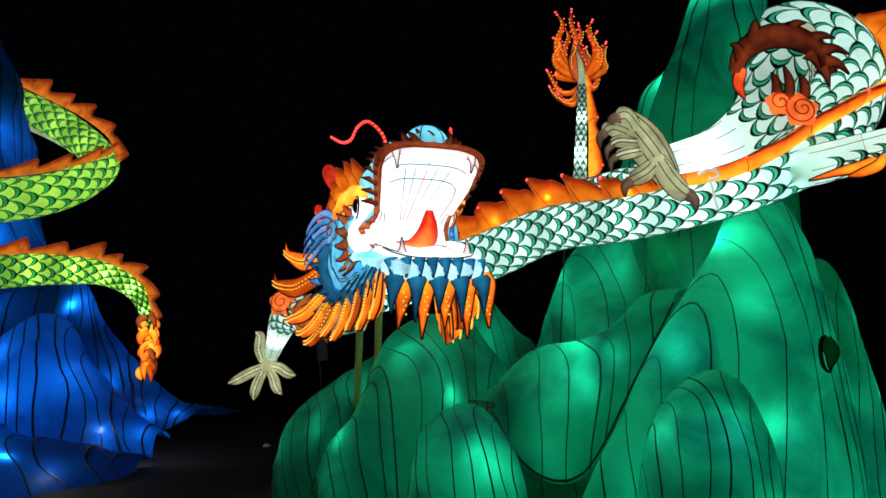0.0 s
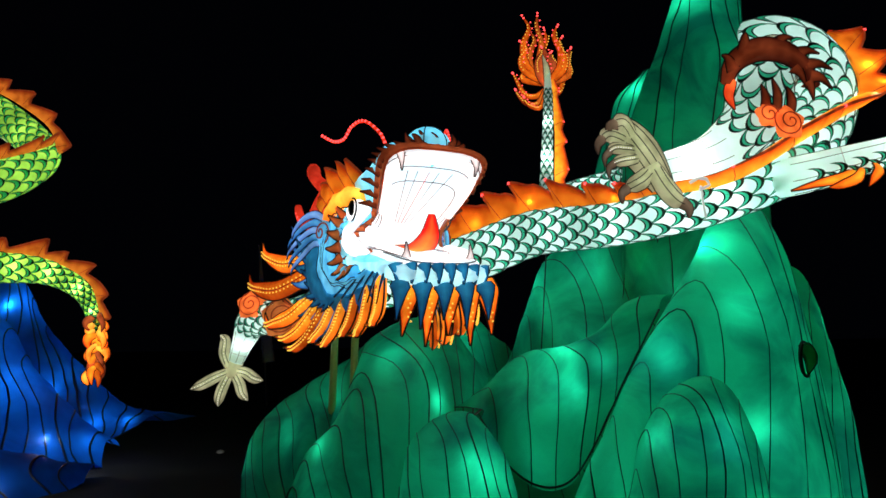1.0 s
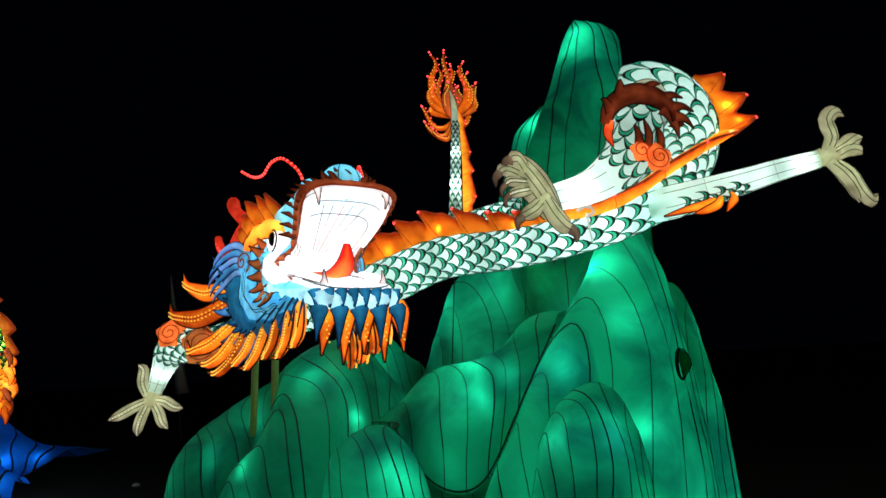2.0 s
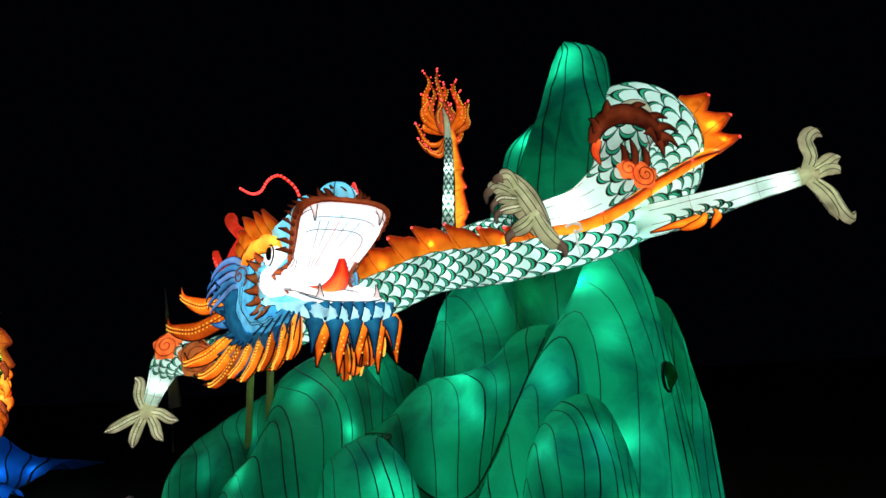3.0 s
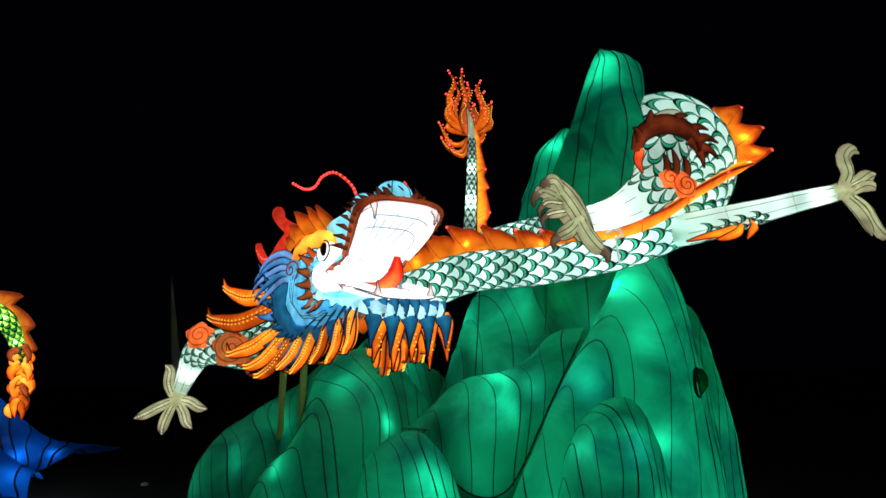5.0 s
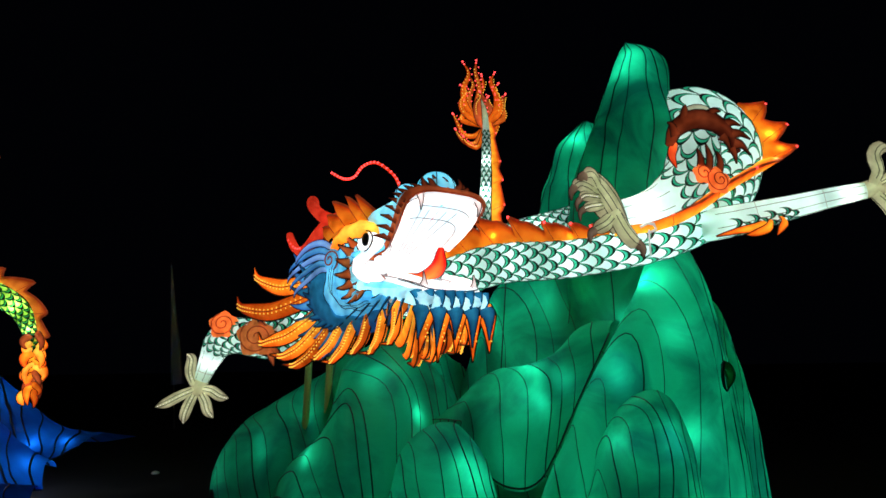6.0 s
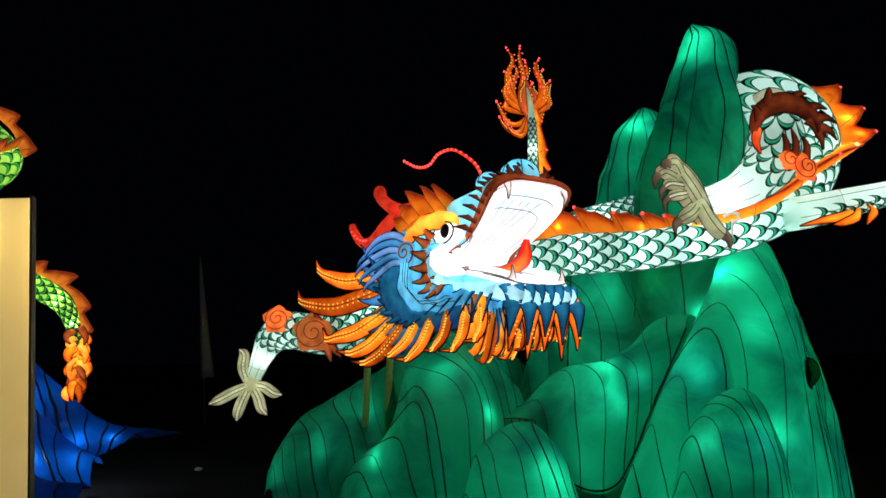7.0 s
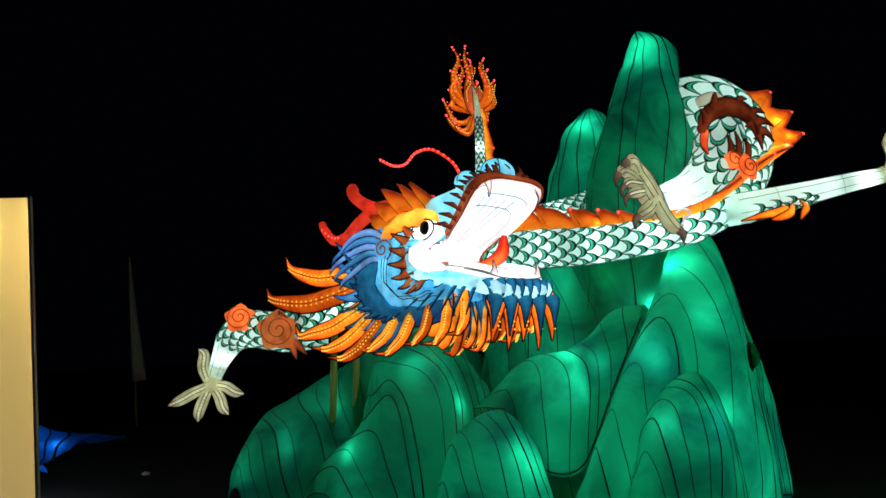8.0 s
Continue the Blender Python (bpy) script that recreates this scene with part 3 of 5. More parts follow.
# lamps inside: broad ones well behind the silk, small ones close to it
for x, y, z, w in [
    (3.65, 8.15, 5.3, 1.4), (3.55, 8.2, 4.5, 2.4), (3.3, 8.3, 3.6, 2.4), (3.2, 9.55, 4.4, 3), (3.0, 9.5, 3.7, 2.4),
    (3.5, 7.65, 2.5, 3.5), (3.1, 7.5, 1.9, 3), (3.6, 7.45, 1.3, 3), (2.7, 7.35, 1.3, 1.9), (3.2, 7.2, 0.5, 2.4), (2.2, 7.2, 0.6, 1.4), (3.9, 7.35, 0.4, 1.9), (2.7, 7.2, 0.2, 1.9),
    (1.3, 7.45, 1.2, 1.1), (1.8, 7.5, 1.4, 1), (2.2, 7.55, 1.75, 1), (0.9, 7.5, 1.0, 0.68), (1.1, 7.4, 0.6, 0.59),
    (2.4, 6.5, 0.6, 1.1), (2.1, 6.45, 0.2, 0.86), (2.75, 6.45, 0.1, 1), (0.25, 7.0, 0.4, 1.1), (0.5, 6.85, 0.0, 0.86), (-0.1, 6.9, 0.0, 0.79),
    (-0.2, 8.3, 1.3, 1.4), (-0.7, 7.9, 0.6, 0.86), (0.25, 8.2, 1.1, 0.79), (-1.0, 7.8, 0.1, 0.79), (-0.4, 7.7, 0.3, 0.86), (0.2, 7.6, 0.2, 0.45),
    (-1.5, 9.4, 0.5, 1.9), (-0.9, 9.2, 0.9, 1.7), (-2.0, 9.5, 0.2, 1), (0.5, 9.5, 1.6, 1.9),
    (1.7, 9.35, 2.0, 1.9), (2.3, 9.1, 2.5, 3), (2.9, 8.5, 2.6, 6.0), (2.2, 9.0, 1.6, 1.9), (4.4, 7.8, 1.8, 1.4), (4.5, 7.6, 1.0, 1.2), (4.45, 7.5, 0.3, 1),
    (3.43, 7.98, 5.98, 2.6), (3.33, 8.0, 5.76, 2), (3.28, 9.47, 5.2, 4.6),
    (2.95, 7.2, 2.62, 2.9), (3.12, 7.17, 2.6, 2), (1.38, 7.33, 1.5, 1.5), (1.36, 7.2, 1.2, 2), (0.31, 6.6, 0.58, 1.6), (0.36, 6.6, 0.4, 1.6), (2.42, 6.17, 0.74, 1.5), (2.44, 6.2, 0.88, 0.98), (2.0, 6.24, 0.78, 1.1), (1.8, 7.33, 1.43, 0.98),
    (2.3, 6.95, 1.43, 1.8), (2.36, 6.98, 1.6, 1.2), (3.14, 6.8, 0.77, 2.6), (3.12, 6.97, 1.95, 2.2), (-0.34, 7.75, 1.45, 1.2), (0.03, 7.62, 1.05, 0.98), (1.72, 9.4, 2.45, 1.2), (2.3, 9.0, 2.55, 1.2), (-1.1, 7.84, 0.58, 0.81),
    (3.1, 7.8, 2.2, 4.0), (3.5, 7.0, -0.1, 3.0), (2.0, 7.0, 0.0, 2.0), (4.3, 7.4, -0.1, 2.0), (3.5, 7.1, 0.1, 2.8), (3.95, 7.2, 0.8, 1.8), (1.75, 7.15, 0.35, 1.1), (2.45, 6.3, 0.35, 0.84), (2.9, 6.6, 0.2, 1), (1.15, 7.3, 0.45, 0.7),
    (2.36, 7.4, 2.05, 0.06), (2.3, 6.9, 1.62, 0.05), (1.68, 7.1, 0.52, 0.05), (1.78, 9.2, 1.95, 0.06), (3.2, 6.68, 0.27, 0.06), (-0.93, 7.66, 0.66, 0.05), (2.7, 6.86, 1.98, 0.03),
]:
    bulb(x, y, z, w, radius=0.04)
# a round vent in the side of the hill
vent = [(3.74 + 0.1 * math.cos(a), 6.83 + 0.085 * math.cos(a), 1.46 + 0.17 * math.sin(a)) for a in [2 * math.pi * k / 16 for k in range(17)]]
tube("vent_rim", vent, 0.022, DARKGREEN, mountain, 6, "dark round rim of a torn vent")
petal("vent_flap", [(3.72, 6.8, 1.62), (3.76, 6.76, 1.47), (3.74, 6.79, 1.32)], 0.08, 0.02, GREEN, mountain, up=(0, -1, 0))

# ---- the white dragon ----
dragon = thing("lantern_dragon", (1.0, 8.6, 0.0), "white scaled lantern dragon with orange crest and wide open mouth", "dragon lantern")
TRUNK = [(-1.75, 9.5, 2.1, 0.17), (-1.2, 9.3, 2.2, 0.24), (-0.6, 9.1, 2.4, 0.28), (0.0, 8.95, 2.55, 0.3), (0.66, 8.7, 2.75, 0.3), (1.34, 8.25, 2.98, 0.27), (2.07, 7.65, 2.98, 0.245), (2.7, 7.15, 3.05, 0.235), (3.28, 6.98, 3.22, 0.25),
         (3.98, 7.12, 3.62, 0.32), (4.46, 7.35, 4.2, 0.41), (4.5, 7.6, 4.84, 0.46), (4.2, 8.0, 5.2, 0.44), (3.98, 8.85, 5.1, 0.3), (3.7, 8.95, 4.2, 0.27), (2.9, 8.95, 3.8, 0.24), (1.9, 9.2, 3.54, 0.21),
         (1.8, 11.0, 3.5, 0.17), (2.42, 12.0, 4.2, 0.13), (2.58, 12.2, 5.3, 0.1), (2.68, 12.4, 6.2, 0.085), (2.74, 12.6, 6.9, 0.045)]
trunk = Body(TRUNK, 160)
trunk_skin = trunk.skin(dragon, WHITE, 24, "trunk")
SCALE_MATS = [SCALE_GREEN, DARKGREEN]
mark = [trunk.len[int(i / 21 * 159)] for i in range(22)]
trunk.scales(trunk_skin, 0.1, mark[6], 9, SCALE_MATS, step=0.7, near=130, thick=0.3)
trunk.scales(trunk_skin, mark[6], mark[9], 8, SCALE_MATS, step=0.78, near=120, thick=0.26)
trunk.scales(trunk_skin, mark[9] + 0.05, mark[13], 11, SCALE_MATS, step=0.8, near=170, thick=0.2)
trunk.scales(trunk_skin, mark[13], mark[17], 10, SCALE_MATS, step=0.7, near=0)
trunk.scales(trunk_skin, mark[17], mark[20] + 0.2, 6, SCALE_MATS, step=1.0, near=60, thick=0.2)
for i in range(10, 125, 6):
    p = trunk.path[i]
    bulb(p.x, p.y - 0.08, p.z, 3.2, (0.95, 1, 0.97), 0.05)
bulb(2.52, 12.15, 5.0, 5.0)
bulb(2.6, 12.25, 5.7, 2.5)

# crest along the neck, then over the coil
fin("crest", [(-0.1, 8.85, 2.82), (0.4, 8.75, 2.98), (0.9, 8.5, 3.14), (1.34, 8.2, 3.25), (1.8, 7.8, 3.22), (2.2, 7.45, 3.2), (2.5, 7.2, 3.22)],
    [(0, -0.1, 1)] * 4 + [(0, -0.35, 1), (0, -0.5, 1), (0, -0.7, 1)], [0.28, 0.38, 0.46, 0.4, 0.3, 0.24, 0.15], dragon, ORANGE, 9, leds=LED_RED, low=0.42, wavy=True, lean=0.75)
fin("crest", [(2.45, 7.0, 3.2), (2.9, 6.75, 3.25), (3.3, 6.68, 3.42), (3.8, 6.75, 3.72), (4.3, 6.9, 4.0), (4.7, 7.0, 4.25)],
    [(0, -0.7, 0.7), (0, -0.8, 0.6), (0.1, -0.8, 0.5), (0.2, -0.8, 0.45), (0.5, -0.6, 0.4), (1, -0.3, 0.3)], [0.16, 0.2, 0.22, 0.26, 0.32, 0.4], dragon, AMBER, 4, thick=0.05, leds=LED_RED, low=0.85, wavy=True)
fin("crest", [(4.72, 7.05, 4.2), (4.92, 7.2, 4.55), (4.96, 7.4, 4.95), (4.85, 7.6, 5.25)], [(1, -0.1, 0.25), (1, 0, 0.35), (0.9, 0, 0.5), (0.6, 0, 0.8)], [0.74, 0.72, 0.56, 0.3], dragon, ORANGE, 3, leds=LED_RED, lean=-0.5, low=0.34)
for x, y, z, w in ((4.9, 6.9, 4.35, 4.0), (4.76, 7.03, 4.32, 1.2), (4.3, 6.86, 4.02, 0.6), (3.75, 6.68, 3.72, 0.5), (1.3, 8.2, 3.36, 0.6), (0.7, 8.62, 3.16, 0.5), (2.1, 7.5, 3.26, 0.35), (5.1, 7.3, 4.75, 2.5), (5.15, 7.15, 4.5, 1.5)):
    bulb(x, y, z, w, (1, 0.75, 0.35), 0.02)
fin("crest", [(2.68, 12.2, 4.2), (2.7, 12.2, 4.9), (2.74, 12.25, 5.5), (2.76, 12.4, 6.2), (2.78, 12.5, 6.6)], [(1, -0.1, 0.3)] * 5, [0.26, 0.3, 0.22, 0.16, 0.1], dragon, AMBER, 5, leds=LED_RED, lean=-0.2, low=0.6)
bulb(2.84, 12.02, 4.75, 3.0, (1, 0.8, 0.45), 0.03)


def flame_tail():
    """The burning tail tuft: curved tongues set with small lamps."""
    hub = Vector((2.78, 12.85, 6.66))
    tongues = [(2.26, 8.03, 0.1), (2.6, 8.14, 0.1), (2.74, 7.88, 0.1), (2.98, 7.86, 0.1), (3.25, 7.44, 0.1), (3.17, 7.0, 0.09), (2.2, 7.5, 0.09), (2.1, 6.48, 0.08), (2.08, 6.85, 0.08), (3.06, 7.62, 0.1), (2.42, 7.78, 0.1), (2.22, 7.16, 0.09), (2.62, 7.4, 0.17), (2.86, 7.35, 0.17), (3.12, 7.22, 0.09), (2.24, 6.3, 0.07)]
    for k, (x, z, w) in enumerate(tongues):
        dx, dz = x + 0.05 - hub.x, z - hub.z
        side = -1 if dx < 0 else 1
        y = 0.1 * (k % 3 - 1)
        bend = 0.1 if k % 2 else -0.08
        if z > 7.0:
            pts = [hub, hub + Vector((dx * 0.75 + side * 0.05, y, dz * 0.25)), hub + Vector((dx * 0.9 + bend * 0.5, y, dz * 0.55)), hub + Vector((dx * 0.8 - bend * 0.5, y, dz * 0.8)), hub + Vector((dx, y, dz))]
        else:
            pts = [hub + Vector((0, y, -0.05)), hub + Vector((dx * 0.3, y, dz * 0.5 - 0.3)), hub + Vector((dx * 0.65, y, dz * 0.6 - 0.28)), hub + Vector((dx * 0.9, y, dz - 0.05)), hub + Vector((dx, y, dz + 0.08))]
        ob = petal("flame", pts, w * 0.78, 0.05, COPPER if w > 0.12 else (ORANGE, EMBER, ORANGE)[k % 3], dragon, up=(0, 1, 0))
        line = spline(pts, 20)
        beads("led", [Vector(p) + Vector((w * 0.4 * side, -0.07, 0)) for p in line[5:16]], LED_WARM, ob, 0.013)
        beads("led", [Vector(p) + Vector((-w * 0.5 * side, -0.06, 0)) for p in line[8:18:2]], LED_RED, ob, 0.015)
        beads("led", [Vector(line[-1]), Vector(line[-2])], LED_RED, ob, 0.024)
    petal("tail_tip", [(2.7, 12.5, 6.45), (2.71, 12.55, 6.85), (2.64, 12.55, 7.15)], 0.07, 0.05, SAGE, dragon, up=(0, 1, 0))


flame_tail()


def swirl(name, at, size, mat, parent, face=(0, -1, 0), turns=2.2, rough=0.13):
    """A cloud curl: a bulging disc with a raised spiral wire."""
    f = Vector(face).normalized()
    a = f.cross(Vector((0, 0, 1))).normalized()
    b = a.cross(f)
    c = Vector(at)
    o = world_of(parent)
    verts, faces = [c + f * size * 0.35 - o], []
    for i in range(1, 5):
        for k in range(20):
            t = 2 * math.pi * k / 20
            r = size * i / 4 * (1 + rough * math.sin(5 * t) * i / 4)
            verts.append(c + (a * math.cos(t) + b * math.sin(t)) * r + f * size * 0.35 * (1 - (i / 4) ** 2) - o)
    for k in range(20):
        faces.append((0, 1 + k, 1 + (k + 1) % 20))
        for i in range(3):
            x, y = 1 + i * 20 + k, 1 + i * 20 + (k + 1) % 20
            faces.append((x, x + 20, y + 20, y))
    ob = part(name, mesh(name, verts, faces, mat), parent)
    path = []
    for k in range(40):
        t = turns * 2 * math.pi * k / 39
        r = size * (0.08 + 0.86 * k / 39)
        path.append(c + (a * math.cos(t) + b * math.sin(t)) * r + f * (size * 0.35 * (1 - (r / size) ** 2) + 0.008))
    tube("curl_wire", path, 0.008, RUST, ob, 5)
    return ob


def finger(points, width, parent, wire_lines=True, lamps=True, tipmat=None):
    ob = petal("finger", points, width, width * 0.75, SAGE, parent, up=(0, -1, 0.1), rim=0.006, wire=BLACK,
               profile=lambda f: 0.8 + 0.3 * math.sin(math.pi * min(1, f * 1.1)) if f < 0.72 else 0.95 * (1 - ((f - 0.72) / 0.28) ** 1.4) + 0.03)
    line = [Vector(p) for p in spline(points, 13)]
    for q in (-0.35, 0.35):
        fr = frames(line, (0, -1, 0.1))
        tube("seam", [p + s * width * q + u * width * 0.72 for p, (t, s, u) in zip(line[1:-1], fr[1:-1])], 0.0045, DARKGREEN, ob, 4)
    if lamps:
        beads("led", [p + Vector((0, -width * 0.78, 0)) for p in line[2:-1]], LED_WHITE, ob, 0.0065)
    return ob


def arm(rows, scale_to, parent, around=9, count=40, up=(0, 0, 1)):
    b = Body(rows, count, up)
    ob = b.skin(parent, WHITE, 16, "arm")
    b.scales(ob, 0.02, b.len[-1] * scale_to, around, SCALE_MATS, step=0.8, thick=0.25)
    return b, ob


def arm_seams(b, ob, start):
    """Fine sewn lines along the bare part of an arm, and hoops round it."""
    end = b.len[-1] - 0.01
    for k in range(7):
        a = 2 * math.pi * k / 7
        tube("seam", [b.at(start + (end - start) * i / 14, a, 0.002) for i in range(15)], 0.0035, DARKGREEN, ob, 4)
    for f in (0.3, 0.75):
        s = start + (end - start) * f
        tube("seam", [b.at(s, 2 * math.pi * i / 20, 0.002) for i in range(21)], 0.003, GREYLINE, ob, 4)


# the arm beneath the head
b, left_arm = arm([(-1.1, 9.35, 2.05, 0.24), (-1.6, 9.5, 2.02, 0.25), (-2.0, 9.75, 2.1, 0.25), (-2.25, 9.95, 2.02, 0.22), (-2.4, 10.1, 1.76, 0.15), (-2.51, 10.15, 1.48, 0.105)], 0.74, dragon, 10)
arm_seams(b, left_arm, b.len[-1] * 0.76)
for p, w in (((-1.6, 9.5, 2.02), 2.4), ((-2.05, 9.8, 2.05), 2.4), ((-2.38, 10.05, 1.75), 1.8), ((-1.3, 9.4, 2.05), 2.0)):
    bulb(*p, w)
swirl("shoulder_curl", (-2.21, 9.6, 2.24), 0.19, CORAL, left_arm, (-0.2, -1, 0.3))
swirl("shoulder_curl", (-1.76, 9.22, 2.05), 0.25, COPPER, left_arm, (-0.1, -1, 0.1))
for k, (dx, dz) in enumerate(((0.05, -0.34), (0.14, -0.28), (-0.1, 0.3), (0.2, 0.36))):
    petal("tuft", [(-1.6, 9.3, 2.0), (-1.6 + dx * 0.6, 9.22, 2.0 + dz * 0.5), (-1.6 + dx * 1.5, 9.2, 2.0 + dz)], 0.06, 0.03, COPPER, left_arm, up=(0, 1, 0))
palm = petal("palm", [(-2.48, 10.12, 1.6), (-2.53, 10.15, 1.42), (-2.55, 10.15, 1.26)], 0.14, 0.09, SAGE, left_arm, up=(0, -1, 0), profile=lambda f: 0.75 + 0.25 * f)
for pts in (
    [(-2.6, 10.13, 1.42), (-2.66, 10.12, 1.6), (-2.65, 10.12, 1.78), (-2.72, 10.12, 1.86)],
    [(-2.57, 10.13, 1.36), (-2.78, 10.11, 1.27), (-2.95, 10.1, 1.18), (-3.1, 10.1, 1.12)],
    [(-2.58, 10.13, 1.32), (-2.66, 10.1, 1.15), (-2.71, 10.1, 1.0), (-2.72, 10.1, 0.88)],
    [(-2.52, 10.13, 1.32), (-2.44, 10.1, 1.18), (-2.4, 10.1, 1.05), (-2.32, 10.1, 0.95)],
    [(-2.5, 10.13, 1.36), (-2.36, 10.11, 1.33), (-2.24, 10.1, 1.25), (-2.12, 10.1, 1.22)],
):
    finger(pts, 0.07, palm)

# the folded arm on the coil
b, fold_arm = arm([(3.8, 6.95, 4.5, 0.2), (3.46, 6.65, 4.3, 0.27), (3.3, 6.52, 4.06, 0.31), (3.18, 6.5, 3.82, 0.29), (2.92, 6.5, 3.6, 0.23), (2.62, 6.48, 3.44, 0.185), (2.12, 6.42, 3.3, 0.145)], 0.64, dragon, 9)
arm_seams(b, fold_arm, b.len[-1] * 0.68)
for p, w in (((3.25, 6.55, 4.2), 0.9), ((3.05, 6.5, 3.75), 0.9), ((2.5, 6.36, 3.37), 7.0), ((2.85, 6.46, 3.58), 1.0), ((2.35, 6.42, 3.34), 1.0)):
    bulb(*p, w)
swirl("elbow_curl", (3.34, 6.15, 3.70), 0.16, CORAL, fold_arm, (0, -1, 0.1))
swirl("elbow_curl", (3.16, 6.17, 3.78), 0.12, CORAL, fold_arm, (0, -1, 0.1), 1.6)
for x, dz in ((3.14, 0.28), (3.26, 0.34), (3.4, 0.26)):
    petal("tuft", [(x, 6.2, 3.78), (x + 0.02, 6.18, 3.81 + dz * 0.5), (x - 0.02, 6.18, 3.81 + dz)], 0.05, 0.025, RUST, fold_arm, up=(0, 1, 0))
petal("elbow_mane", [(2.82, 6.27, 4.12), (2.9, 6.25, 4.32), (3.12, 6.22, 4.45), (3.38, 6.21, 4.44), (3.6, 6.23, 4.31), (3.74, 6.27, 4.1)], 0.105, 0.06, RUST, fold_arm, up=(0, 1, 0), seg=16, profile=lambda f: 0.35 + 0.75 * math.sin(math.pi * (0.08 + 0.86 * f)), label="dark red flame-edged elbow mane")
for x0, z0, x1, z1 in ((3.0, 4.42, 3.02, 4.62), (3.3, 4.48, 3.5, 4.58), (3.5, 4.4, 3.76, 4.42), (3.6, 4.3, 3.88, 4.26), (3.66, 4.2, 3.86, 4.06), (3.5, 4.28, 3.6, 4.06), (2.88, 4.24, 2.76, 4.38), (3.62, 4.12, 3.66, 3.94)):
    petal("elbow_mane", [(x0, 6.22, z0), ((x0 + x1) / 2, 6.2, (z0 + z1) / 2 + 0.04), (x1, 6.2, z1)], 0.07, 0.035, RUST, fold_arm, up=(0, 1, 0), seg=8, profile=lambda f: 1.05 - f)
petal("elbow_mane", [(2.89, 6.27, 4.16), (2.84, 6.27, 4.01), (2.89, 6.27, 3.86)], 0.06, 0.03, CORAL, fold_arm, up=(0, 1, 0))
palm = petal("palm", [(1.7, 6.25, 3.68), (1.83, 6.25, 3.54), (1.97, 6.25, 3.36), (2.12, 6.26, 3.1)], 0.2, 0.1, SAGE, fold_arm, up=(0, -1, 0.1), profile=lambda f: 0.55 + 0.45 * math.sin(math.pi * min(1, 0.1 + 0.85 * f)))
CLAW = cloth("brown_claw_silk", (0.34, 0.25, 0.17), glow=0.4, vary=0.3, tip=(0.12, 0.07, 0.05))
for pts, w in (
    ([(1.98, 6.16, 3.28), (2.08, 6.14, 3.08), (2.18, 6.14, 2.96), (2.27, 6.14, 2.91)], 0.095),
    ([(1.8, 6.18, 3.54), (1.75, 6.16, 3.62), (1.69, 6.14, 3.67), (1.61, 6.13, 3.65)], 0.09),
    ([(1.74, 6.17, 3.5), (1.64, 6.15, 3.54), (1.56, 6.14, 3.55), (1.49, 6.13, 3.5)], 0.072),
    ([(1.82, 6.16, 3.42), (1.72, 6.13, 3.42), (1.62, 6.12, 3.42), (1.55, 6.12, 3.38)], 0.056),
    ([(1.84, 6.15, 3.34), (1.75, 6.12, 3.32), (1.66, 6.11, 3.3), (1.58, 6.11, 3.27)], 0.056),
    ([(1.96, 6.17, 3.22), (1.88, 6.15, 3.14), (1.8, 6.14, 3.09), (1.7, 6.14, 3.04)], 0.075),
):
    finger(pts, w, palm, lamps=w < 0.058)
    tip, back = Vector(pts[-1]), Vector(pts[-2])
    way = (tip - back).normalized()
    petal("claw", [tip - way * 0.04, tip + way * 0.03 + Vector((0, -0.01, -0.03)), tip + way * 0.03 + Vector((0, -0.01, -0.12))], w * 0.62, w * 0.5, CLAW, palm, up=(0, -1, 0), rim=0.005, seg=7, profile=lambda f: 1 - 0.85 * f * f)
for q in (-0.07, -0.025, 0.025, 0.07):
    tube("seam", [Vector(p) for p in spline([(1.74 + q, 6.17, 3.66 + q * 0.6), (1.85 + q * 1.2, 6.155, 3.52 + q * 0.8), (1.98 + q * 1.2, 6.155, 3.33 + q * 0.8), (2.1 + q, 6.17, 3.12 + q * 0.6)], 12)], 0.005, DARKGREEN, palm, 4)

# white tape that ties the crest to the trunk, and the cream belly inside the coil
tape = tube("tape", [(2.45, 6.4, 3.17), (2.52, 6.36, 3.21), (2.6, 6.36, 3.2), (2.65, 6.4, 3.15), (2.54, 6.38, 3.1)], 0.016, TAPE, trunk_skin, 6, "white binding tape")
tube("tape_end", [(2.56, 6.4, 3.14), (2.62, 6.5, 3.02), (2.7, 6.62, 2.88)], 0.011, TAPE, tape, 5)
petal("belly", [(3.72, 7.3, 4.94), (3.92, 7.26, 5.02), (4.1, 7.24, 5.01), (4.24, 7.28, 4.92)], 0.09, 0.04, BELLY, trunk_skin, up=(0, -1, 0), label="cream belly patch")

# the outstretched arm
b, far_arm = arm([(3.4, 7.0, 3.3, 0.2), (3.85, 6.75, 3.35, 0.2), (4.2, 6.5, 3.42, 0.17), (4.5, 6.25, 3.48, 0.14), (4.75, 6.0, 3.53, 0.12), (5.05, 5.78, 3.58, 0.1)], 0.0, dragon)
b.scales(far_arm, 0.6, b.len[-1] * 0.62, 9, SCALE_MATS, step=0.8, thick=0.25, gap=lambda s, a: math.sin(a) > -0.15)
arm_seams(b, far_arm, 0.4)
for p, w in (((4.2, 6.5, 3.42), 0.8), ((4.6, 6.15, 3.5), 0.8), ((4.9, 5.88, 3.55), 1.6), ((3.9, 6.7, 3.36), 1.0), ((4.4, 6.32, 3.46), 0.8)):
    bulb(*p, w)
